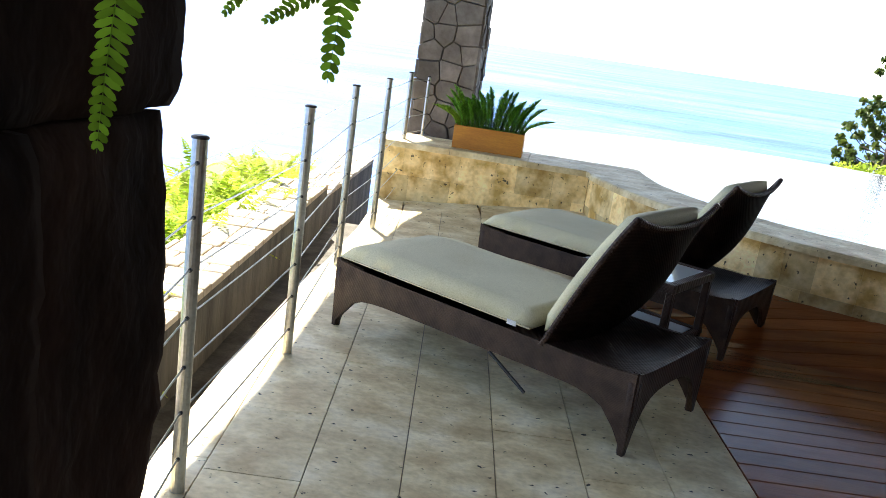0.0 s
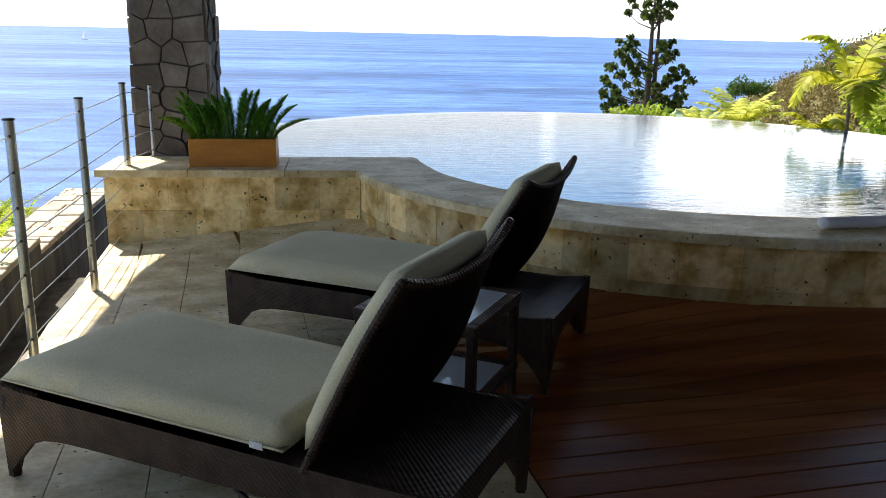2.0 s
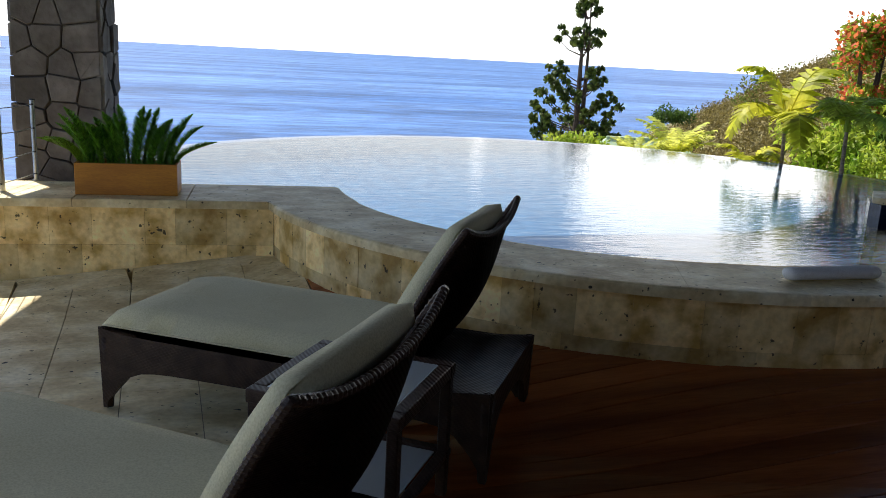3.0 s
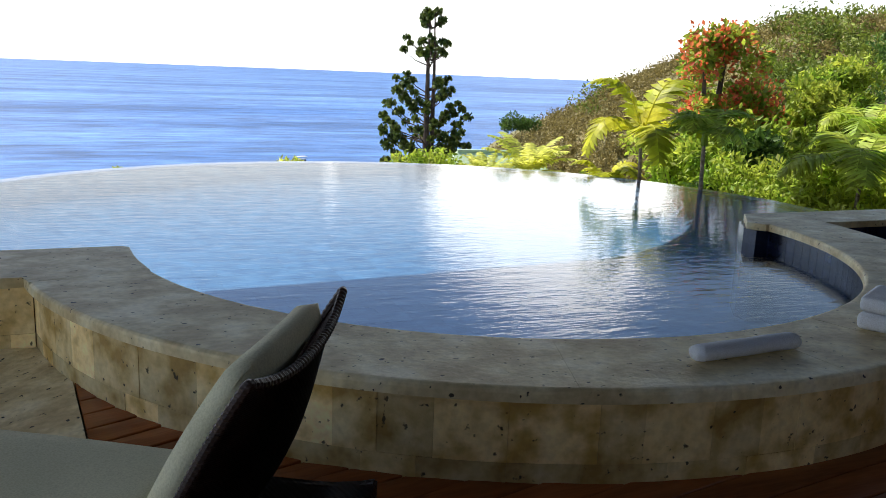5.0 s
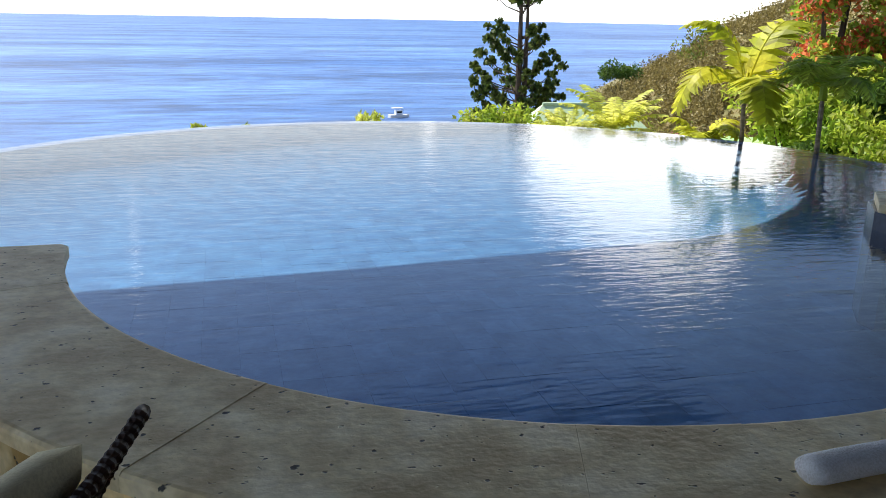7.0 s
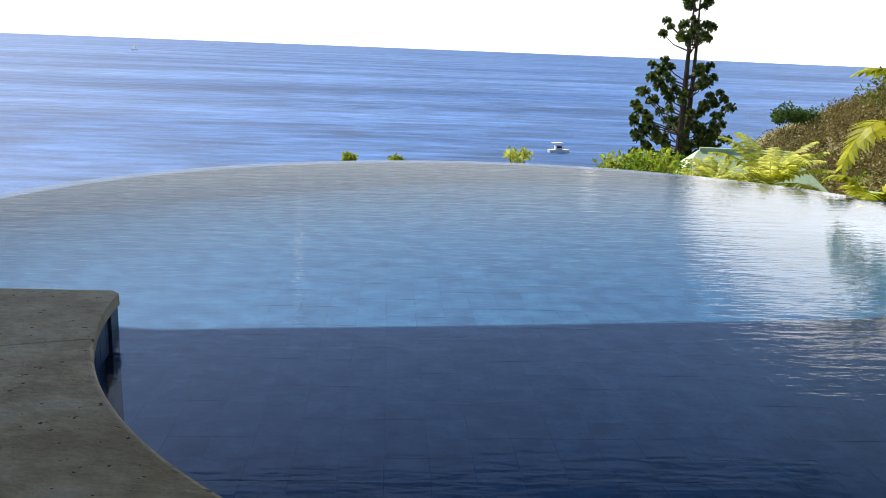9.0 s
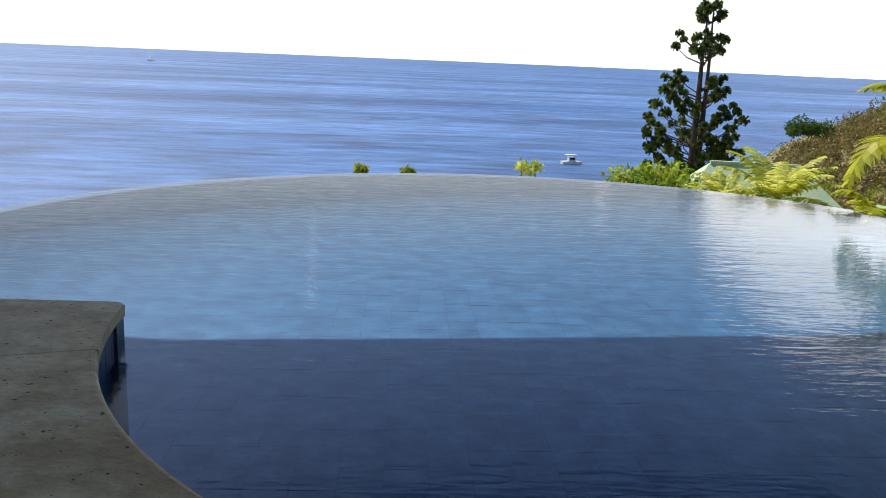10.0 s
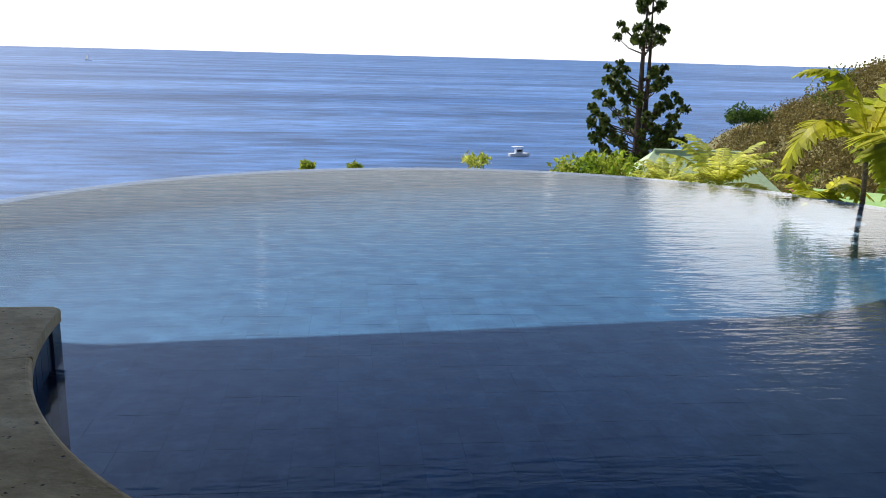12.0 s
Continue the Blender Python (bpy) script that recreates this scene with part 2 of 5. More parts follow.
def glass_material():
    m = bpy.data.materials.new("table_glass")
    m.use_nodes = True
    b = m.node_tree.nodes["Principled BSDF"]
    b.inputs["Base Color"].default_value = (0.62, 0.65, 0.64, 1)
    b.inputs["Roughness"].default_value = 0.04
    b.inputs["Transmission Weight"].default_value = 0.3
    b.inputs["IOR"].default_value = 1.5
    return m


M_GLASS = glass_material()
M_WATER = water_material("pool_water", (0.58, 0.75, 1.0), 6.0, 0.095)


def sea_material():
    """Blue water broken by long drifts, wind streaks and small crests."""
    m = surface("sea_water", (0.034, 0.100, 0.27), (0.095, 0.20, 0.45), 0.009, 0.5, 0.0, 0.16, stretch=(0.30, 1.5, 1), spec=0.14)
    nt = m.node_tree
    b = nt.nodes["Principled BSDF"]
    geo = nt.nodes.new("ShaderNodeNewGeometry")

    def layer(sx, sy, scale, detail, rough=0.6):
        mp = nt.nodes.new("ShaderNodeMapping")
        mp.inputs["Scale"].default_value = (sx, sy, 1)
        mp.inputs["Rotation"].default_value = (0, 0, radians(9))
        n = nt.nodes.new("ShaderNodeTexNoise")
        n.inputs["Scale"].default_value, n.inputs["Detail"].default_value, n.inputs["Roughness"].default_value = scale, detail, rough
        nt.links.new(geo.outputs["Position"], mp.inputs[0])
        nt.links.new(mp.outputs[0], n.inputs["Vector"])
        return n
    base = b.inputs["Base Color"].links[0].from_socket
    for n, lo, hi, dark, light in ((layer(0.5, 1.3, 0.10, 8, 0.75), 0.38, 0.66, 0.70, 1.48), (layer(0.45, 1.3, 0.025, 5), 0.40, 0.66, 0.85, 1.35)):
        mr = nt.nodes.new("ShaderNodeMapRange")
        mr.inputs[1].default_value, mr.inputs[2].default_value, mr.inputs[3].default_value, mr.inputs[4].default_value = lo, hi, dark, light
        nt.links.new(n.outputs[0], mr.inputs[0])
        hs = nt.nodes.new("ShaderNodeHueSaturation")
        nt.links.new(mr.outputs[0], hs.inputs["Value"])
        nt.links.new(base, hs.inputs["Color"])
        base = hs.outputs[0]
    nt.links.new(base, b.inputs["Base Color"])
    wave = layer(0.5, 1.2, 0.12, 8, 0.65)
    bp = nt.nodes.new("ShaderNodeBump")
    bp.inputs["Strength"].default_value, bp.inputs["Distance"].default_value = 0.7, 1.2
    nt.links.new(wave.outputs[0], bp.inputs["Height"])
    nt.links.new(bp.outputs[0], b.inputs["Normal"])
    return m


M_SEA = sea_material()


# ---- building helpers ----
def part(name, bm, material, parent=None, label="", smooth=False):
    """Links a bmesh as one mesh object under a thing or part."""
    me = bpy.data.meshes.new(name)
    bm.to_mesh(me)
    bm.free()
    me.materials.append(material)
    if smooth:
        me.shade_smooth()
    ob = new(name, me)
    if parent:
        ob.parent = parent
    if label:
        tagged(ob, label)
    return ob


def raw(name, verts, faces, material, parent=None, label="", smooth=False):
    me = bpy.data.meshes.new(name)
    me.from_pydata([tuple(v) for v in verts], [], faces)
    me.materials.append(material)
    if smooth:
        me.shade_smooth()
    ob = new(name, me)
    if parent:
        ob.parent = parent
    if label:
        tagged(ob, label)
    return ob


def thing(name, label, category, group="", at=None):
    ob = new(name)
    ob.empty_display_size = 0.1
    if at is not None:
        ob.matrix_basis = at
    return tagged(ob, label, category, group)


def structure(ob, label):
    return tagged(ob, label, kind="structure")


def box(bm, x0, y0, z0, x1, y1, z1, bevel=0.0, seg=2, m=None):
    vs = bmesh.ops.create_cube(bm, size=1)["verts"]
    bmesh.ops.transform(bm, verts=vs, matrix=Matrix.LocRotScale(((x0 + x1) / 2, (y0 + y1) / 2, (z0 + z1) / 2), None, (x1 - x0, y1 - y0, z1 - z0)))
    if bevel:
        es = list({e for v in vs for e in v.link_edges})
        r = bmesh.ops.bevel(bm, geom=es, offset=bevel, segments=seg, affect="EDGES", profile=0.5)
        vs = list({v for f in r["faces"] for v in f.verts} | {v for v in vs if v.is_valid})
    if m is not None:
        bmesh.ops.transform(bm, verts=vs, matrix=m)
    return bm


def tube(bm, points, radii, seg=10, cap=True):
    """A round tube along points."""
    rings = []
    pts = [Vector(p) for p in points]
    for i, p in enumerate(pts):
        d = (pts[min(i + 1, len(pts) - 1)] - pts[max(i - 1, 0)]).normalized()
        a = d.orthogonal().normalized() if i == 0 else (rings[-1][1] - d * rings[-1][1].dot(d)).normalized()
        b = d.cross(a)
        r = radii[i] if hasattr(radii, "__len__") else radii
        rings.append(([bm.verts.new(p + (a * math.cos(k * 2 * math.pi / seg) + b * math.sin(k * 2 * math.pi / seg)) * r) for k in range(seg)], a))
    for (r0, _), (r1, _) in zip(rings, rings[1:]):
        for k in range(seg):
            bm.faces.new((r0[k], r0[(k + 1) % seg], r1[(k + 1) % seg], r1[k]))
    if cap:
        bm.faces.new(rings[0][0][::-1])
        bm.faces.new(rings[-1][0])
    return bm


def prism(bm, poly, z0, z1, bevel=0.0, seg=2):
    """An upright prism over a polygon, its top edge rounded."""
    lo = [bm.verts.new((x, y, z0)) for x, y in poly]
    hi = [bm.verts.new((x, y, z1)) for x, y in poly]
    n = len(poly)
    bm.faces.new(lo[::-1])
    top = bm.faces.new(hi)
    for i in range(n):
        bm.faces.new((lo[i], lo[(i + 1) % n], hi[(i + 1) % n], hi[i]))
    if bevel:
        bmesh.ops.bevel(bm, geom=list(top.edges), offset=bevel, segments=seg, affect="EDGES", profile=0.5)
    return bm


def arc(c, r, a0, a1, n):
    return [(c[0] + r * math.cos(radians(a0 + (a1 - a0) * i / n)), c[1] + r * math.sin(radians(a0 + (a1 - a0) * i / n))) for i in range(n + 1)]


def leaf_cloud(centres, spread, count, size, seed, squash=1.0, aspect=0.5, upward=0.0):
    """Folded leaf blades scattered round each centre: vertices and faces."""
    rng = np.random.default_rng(seed)
    c = np.repeat(np.asarray(centres, float), count, axis=0)
    sp = np.repeat(np.broadcast_to(np.asarray(spread, float), (len(centres),)), count)
    n = len(c)
    d = rng.normal(size=(n, 3))
    d /= np.linalg.norm(d, axis=1)[:, None]
    rad = rng.random(n) ** 0.45
    p = c + d * (rad * sp)[:, None] * np.array([1, 1, squash])
    a = rng.normal(size=(n, 3)) + d * 0.8
    a[:, 2] += upward
    a /= np.linalg.norm(a, axis=1)[:, None]
    b = np.cross(a, rng.normal(size=(n, 3)))
    b /= np.linalg.norm(b, axis=1)[:, None] + 1e-9
    nn = np.cross(a, b)
    s = (size * (0.6 + 0.8 * rng.random(n)))[:, None]
    v = np.stack([p - a * s * 0.5, p + b * s * aspect * 0.5 + nn * s * 0.08, p + a * s * 0.5, p - b * s * aspect * 0.5 + nn * s * 0.08], 1).reshape(-1, 3)
    i = np.arange(n) * 4
    f = np.concatenate([np.stack([i, i + 1, i + 2], 1), np.stack([i, i + 2, i + 3], 1)]).tolist()
    return v, f


def frond(length, pairs, leaf_len, leaf_w, droop, lift=0.6, taper=0.75, seed=0, stem=0.006, tip_round=False):
    """A feather frond along +x that arches and droops: rachis and leaflets, as vertices and faces."""
    rng = random.Random(seed)
    v, f = [], []

    def spine(s):
        return Vector((length * (s - 0.12 * droop * s * s), 0, length * (lift * s - droop * s * s)))
    prev = None
    for k in range(9):
        p, r = spine(k / 8), stem * (1 - 0.8 * k / 8)
        ring = []
        for a in range(4):
            v.append(p + Vector((0, math.cos(a * math.pi / 2) * r, math.sin(a * math.pi / 2) * r)))
            ring.append(len(v) - 1)
        if prev:
            f += [(prev[a], prev[(a + 1) % 4], ring[(a + 1) % 4], ring[a]) for a in range(4)]
        prev = ring
    for k in range(pairs):
        s = 0.12 + 0.88 * k / pairs
        p = spine(s)
        t = (spine(min(1, s + 0.02)) - spine(s - 0.02)).normalized()
        ll = leaf_len * (1 - taper * abs(2 * s - 0.75) ** 1.6) * rng.uniform(0.88, 1.1)
        ll = max(ll, leaf_len * 0.18)
        for sign in (1, -1):
            out = (Vector((0, sign, 0)) + t * rng.uniform(0.3, 0.6) + Vector((0, 0, rng.uniform(-0.45, 0.05)))).normalized()
            w = t * leaf_w * 0.5
            base = len(v)
            mid = p + out * ll * 0.45
            if tip_round:
                v += [p - w * 0.7, p + w * 0.7, mid + w * 1.1, mid - w * 1.1, p + out * ll * 0.85 + w * 0.75, p + out * ll * 0.85 - w * 0.75, p + out * ll]
                f += [(base, base + 1, base + 2, base + 3), (base + 3, base + 2, base + 4, base + 5), (base + 5, base + 4, base + 6)]
            else:
                v += [p - w * 0.5, p + w * 0.5, mid + w, mid - w, p + out * ll + Vector((0, 0, -ll * 0.15))]
                f += [(base, base + 1, base + 2, base + 3), (base + 3, base + 2, base + 4)]
    return v, f


def smooth(a, b, x):
    t = min(1, max(0, (x - a) / (b - a)))
    return t * t * (3 - 2 * t)


# ---- plan ----
POOL_C = (4.74, 0.49)      # centre of the curved near wall
R_IN, R_OUT = 2.447, 3.06   # coping, water side and terrace side
LIP_C, R_LIP = (4.60, 1.95), 4.65
COPE_Z, WATER_Z, BED_Z = 0.578, 0.40, -0.25
FLOOR_W = Vector((0.125, -0.992, 0))   # along the tile rows and the deck's edge
FLOOR_Q = Vector((-0.992, -0.125, 0))
FLOOR_O = Vector((1.905, 0.0, 0))


def rise(x, y):
    """The terrace falls gently away from the pool wall."""
    d = math.hypot(x - POOL_C[0], y - POOL_C[1]) - 3.0
    if y > POOL_C[1] or x < 1.76:
        d = min(d, max(0, -0.18 - y)) if x < 3 else d
    return 0.185 * min(1, max(0, x / 1.6)) * min(1, max(0, 1 - d / 0.85))


# ---- large structure ----
def terrain_height(x, y):
    """Garden shelf round the pool, cliff to the sea ahead, wooded ridge to the east."""
    dx, dy = x - 2.5, y + 4.6
    r, az = math.hypot(dx, dy), math.degrees(math.atan2(dx, dy))
    ridge = float(np.interp(az, [-180, -120, -60, 8, 18, 22, 25, 27.5, 30.8, 32.4, 34, 38, 43, 50, 70, 110, 150, 180],
                            [4, -10, -34, -34, -34, -16, -8.5, -5.2, -2.3, 0.0, 0.8, 4.0, 6.4, 7.0, 10, 14, 8, 4]))
    near = -1.1 if az > 14 else -1.1 - 2.2 * smooth(14, 0, az)
    valley = -7.5
    z = near + (valley - near) * smooth(11, 30, r)
    z = z + (ridge - z) * smooth(26, 88, r)
    z = z + (-34 - z) * smooth(120, 330, r)
    if az < 16:
        fall = smooth(9.0 if az > -60 else 7, 60, r) * smooth(18, 8, az) * (1 if az > -130 else smooth(-175, -130, az))
        z = z + (-34 - z) * fall
    return z + 0.5 * noise.noise((x * 0.06, y * 0.06, 0.0)) * smooth(15, 50, r)


def build_ground():
    v, f = [], []
    rings = [2.0 + 0.9 * k for k in range(16)] + [17.0 * 1.085 ** k for k in range(38)]
    na = 160
    for r in rings:
        for k in range(na):
            a = 2 * math.pi * k / na
            x, y = 2.5 + r * math.sin(a), -4.6 + r * math.cos(a)
            z = terrain_height(x, y)
            if math.hypot(x - 3.6, y + 2.5) < 7.6 or math.hypot(x - LIP_C[0], y - LIP_C[1]) < R_LIP + 0.4:
                z = min(z, -1.3)
            v.append((x, y, z))
    for i in range(len(rings) - 1):
        for k in range(na):
            f.append((i * na + k, i * na + (k + 1) % na, (i + 1) * na + (k + 1) % na, (i + 1) * na + k))
    v.append((2.5, -4.6, -1.3))
    f += [(len(v) - 1, (k + 1) % na, k) for k in range(na)]
    structure(raw("ground", v, f, M_GROUND, smooth=True), "dry brown hillside falling from the terrace to the sea")


build_ground()
bm = bmesh.new()
bmesh.ops.create_circle(bm, cap_ends=True, radius=4600, segments=128)
bmesh.ops.translate(bm, verts=bm.verts, vec=(0, 0, -21.0))
structure(part("water", bm, M_SEA), "open blue sea reaching to the horizon").name = "water_sea"

# terrace slab
bm = bmesh.new()
prism(bm, [(0.50, -10.5), (9.5, -10.5), (9.5, 0.2)] + arc(POOL_C, 2.85, 354, 186, 32) + [(-0.10, 0.2), (-0.13, -0.2), (0.0, -1.5), (0.05, -2.9), (0.16, -4.6), (0.32, -6.0)], -1.4, -0.012)
floor = structure(part("floor", bm, M_GROUT), "terrace floor of travertine tiles with a hardwood deck")

# pool basin
bm = bmesh.new()
lip_out = arc(LIP_C, R_LIP, 198, -14, 60)
inner = arc(POOL_C, R_IN + 0.02, 360, 180, 40)
basin = lip_out + [(7.07, 0.45)] + inner[1:-1] + [(2.27, 0.45)]
prism(bm, [(x, y) for x, y in basin][::-1], BED_Z - 0.3, BED_Z - 0.02)
pool = structure(part("pool_basin", bm, M_TILE), "tiled basin of an infinity pool with a vanishing edge")
bm = bmesh.new()
outer, innr = arc(LIP_C, R_LIP, 200, -16, 90), arc(LIP_C, R_LIP - 0.16, 200, -16, 90)
for z0, z1 in ((-1.4, WATER_Z - 0.006),):
    for i in range(90):
        a, b, c, d = outer[i], outer[i + 1], innr[i + 1], innr[i]
        lo = [bm.verts.new((*p, z0)) for p in (a, b, c, d)]
        hi = [bm.verts.new((*p, z1)) for p in (a, b, c, d)]
        bm.faces.new(hi[::-1])
        bm.faces.new((lo[0], lo[1], hi[1], hi[0]))
        bm.faces.new((lo[3], hi[3], hi[2], lo[2]))
bmesh.ops.remove_doubles(bm, verts=bm.verts, dist=0.0005)
part("vanishing_edge", bm, M_EDGE, pool, "pale blue tiled overflow edge")
# added cove: floor sweeps up to the far edge so sun brightens it
cove_v, cove_f = [], []
profile = ((0.15, -0.03), (0.24, -0.16), (0.42, -0.32), (0.70, -0.45), (1.05, -0.55), (1.50, -0.618), (1.9, -0.645), (2.4, -0.665))
for i in range(91):
    a = radians(200 - 216 * i / 90)
    for off, dz in profile:
        cove_v.append((LIP_C[0] + (R_LIP - off) * math.cos(a), LIP_C[1] + (R_LIP - off) * math.sin(a), WATER_Z + dz))
n = len(profile)
for i in range(90):
    for k in range(n - 1):
        cove_f.append((i * n + k, i * n + k + 1, (i + 1) * n + k + 1, (i + 1) * n + k))
raw("cove", cove_v, cove_f, M_POOLFLOOR, pool, "blue-green curved floor added below the far edge to catch sun", smooth=True)
# bed tiles
v, f = [], []
for i in range(-2, 44):
    for j in range(-14, 34):
        x, y = i * 0.22, j * 0.22
        if math.hypot(x + 0.1 - LIP_C[0], y + 0.1 - LIP_C[1]) < R_LIP + 0.1:
            k = len(v)
            dz = 0.0006 * math.sin(i * 7.1 + j * 3.7)
            v += [(x, y, BED_Z + dz), (x + 0.2193, y, BED_Z + dz), (x + 0.2193, y + 0.2193, BED_Z + dz), (x, y + 0.2193, BED_Z + dz)]
            f.append((k, k + 1, k + 2, k + 3))
tagged(raw("bed_tile", v, f, M_POOLFLOOR, pool, "square blue-green pool floor tiles"), kind="stuff")
# water sheet
bm = bmesh.new()
vs = [bm.verts.new((x, y, WATER_Z)) for x, y in arc(LIP_C, R_LIP, 199, -15, 90) + [(7.07, 0.46)] + arc(POOL_C, R_IN + 0.05, 360, 180, 48)[1:-1] + [(2.27, 0.46)]]
fc = bm.faces.new(vs)
if fc.normal.z <= 0:
    fc.normal_update()
if fc.normal.z < 0:
    fc.normal_flip()
bmesh.ops.triangulate(bm, faces=[fc])
wob = part("water", bm, M_WATER)
wob.visible_shadow = False
structure(wob, "rippled clear blue pool water flush with the vanishing edge").name = "water_pool"

# pool wall: core, coping stones, cladding
bm = bmesh.new()
ring_o, ring_i = arc(POOL_C, R_OUT - 0.08, 193, 362, 60), arc(POOL_C, R_IN + 0.06, 362, 178, 60)
prism(bm, (ring_o + ring_i), -1.0, COPE_Z - 0.058)
prism(bm, [(-0.12, -0.16), (1.9, -0.16), (2.26, 0.40), (2.26, 0.43), (-0.12, 0.43)], -1.0, COPE_Z - 0.058)
prism(bm, [(7.1, 0.40), (9.6, 0.40), (9.6, 0.84), (7.3, 0.84), (7.1, 0.55)], -1.0, COPE_Z - 0.058)
pool_wall = structure(part("wall_pool", bm, M_TILE), "low curved pool wall clad in travertine with a thick coping")


def coping(poly, dz=0.0):
    b = bmesh.new()
    prism(b, poly, COPE_Z - 0.056, COPE_Z + dz, 0.007, 2)
    part("coping_stone", b, M_TRAV, pool_wall)


def coping_arc(s, e, dz):
    """A curved coping stone with rounded long edges."""
    zt, zb, rd = COPE_Z + dz, COPE_Z - 0.056, 0.022
    sec = [(R_IN, zb)] + [(R_IN + rd - rd * math.cos(a), zt - rd + rd * math.sin(a)) for a in (0, 0.5, 1.05, 1.57)] + [(R_OUT - rd + rd * math.sin(a), zt - rd + rd * math.cos(a)) for a in (0, 0.5, 1.05, 1.57)] + [(R_OUT, zb)]
    b = bmesh.new()
    rows = [[b.verts.new((POOL_C[0] + q * math.cos(radians(a)), POOL_C[1] + q * math.sin(radians(a)), z)) for q, z in sec] for a in [s + (e - s) * i / 6 for i in range(7)]]
    n = len(sec)
    for r0, r1 in zip(rows, rows[1:]):
        for k in range(n):
            b.faces.new((r0[k], r1[k], r1[(k + 1) % n], r0[(k + 1) % n]))
    b.faces.new(rows[0])
    b.faces.new(rows[-1][::-1])
    bmesh.ops.recalc_face_normals(b, faces=b.faces)
    part("coping_stone", b, M_TRAV, pool_wall)


a0, step = 196.0, 11.2
for i in range(15):
    s, e = a0 + i * step + 0.025, min(a0 + (i + 1) * step - 0.025, 363)
    coping_arc(s - 0.02, e + 0.02, 0.001 * (i % 3))
coping([(1.22, -0.235), (1.70, -0.235)] + arc(POOL_C, R_OUT, 193.5, 195.95, 2) + arc(POOL_C, R_IN, 195.95, 181.5, 6) + [(2.255, 0.47), (1.22, 0.47)])
for x0, x1 in ((-0.19, 0.49), (0.494, 1.216)):
    coping([(x0, -0.235), (x1, -0.235), (x1, 0.47), (x0, 0.47)], 0.001)
coping([(7.08, 0.50), (7.16, 0.36), (7.82, 0.36), (8.4, 0.36), (8.4, 0.86), (7.36, 0.86)])
coping([(8.404, 0.36), (9.5, 0.36), (9.5, 0.86), (8.404, 0.86)], 0.001)
rng = random.Random(4)
for row, (z0, z1) in enumerate(((-0.03, 0.2565), (0.258, COPE_Z - 0.06))):
    a = 190.6 - row * 0.8
    while a < 352:
        w = rng.choice((4.2, 5.4, 6.6, 3.4))
        b = bmesh.new()
        dr = rng.uniform(-0.002, 0.002)
        prism(b, arc(POOL_C, R_OUT - 0.048 + dr, a + 0.012, a + w - 0.012, 3) + arc(POOL_C, R_OUT - 0.085, a + w - 0.012, a + 0.012, 3), z0, z1)
        part("cladding_stone", b, M_CLAD, pool_wall)
        a += w
    x = -0.14
    while x < 1.80:
        w = min(rng.choice((0.2, 0.27, 0.34, 0.4)), 1.80 - x)
        if w < 0.04:
            break
        b = bmesh.new()
        y = -0.186 + rng.uniform(-0.002, 0.002)
        prism(b, [(x, y), (x + w - 0.0012, y), (x + w - 0.0012, -0.157), (x, -0.157)], z0, z1)
        part("cladding_stone", b, M_CLAD, pool_wall)
        x += w
    b = bmesh.new()
    prism(b, [(-0.145, -0.15), (-0.117, -0.15), (-0.117, 0.43), (-0.145, 0.43)], z0, z1)
    part("cladding_stone", b, M_CLAD, pool_wall)
# glazed tile band under the coping on the water side
for i in range(74):
    s = 181.0 + i * 2.42
    if s + 2.3 > 362.5:
        break
    b = bmesh.new()
    prism(b, arc(POOL_C, R_IN + 0.045, s + 2.33, s, 1) + arc(POOL_C, R_IN + 0.062, s, s + 2.33, 1), 0.30, COPE_Z - 0.060)
    part("band_tile", b, M_TILE, pool_wall)

# unseen walls added behind and beside the camera to block light, roof overhead
SH = Vector((-sd.x, -sd.y, 0)) / sd.z      # shadow shift per metre of height
ROOF_Z = 4.2
shade_line = [(0.42, -11), (0.36, -4.6), (0.27, -3.4), (0.25, -1.9), (0.27, -1.0), (0.40, -0.5), (0.62, 0.2), (0.95, 1.1), (1.42, 2.4), (3.86, 2.61), (6.3, 2.85), (10.8, 3.25), (10.8, -11)]
bm = bmesh.new()
prism(bm, [(x - SH.x * ROOF_Z, y - SH.y * ROOF_Z) for x, y in shade_line][::-1], ROOF_Z, ROOF_Z + 0.16)
roof = structure(part("ceiling", bm, M_ROOF), "timber roof that shades the terrace")
bm = bmesh.new()
box(bm, 0.403, -10.7, -0.2, 9.497, -10.5, ROOF_Z)
structure(part("wall_south", bm, M_PLASTER), "unseen plain wall added to close the terrace behind")
bm = bmesh.new()
box(bm, 0.2, -10.7, -0.2, 0.4, -7.56, ROOF_Z)
structure(part("wall_west", bm, M_PLASTER), "unseen plain wall added to block light behind the stone pillar")
bm = bmesh.new()
box(bm, 9.5, -10.7, -0.2, 9.7, 0.3, ROOF_Z)
structure(part("wall_east", bm, M_PLASTER), "unseen plain wall added to block light beside the deck")


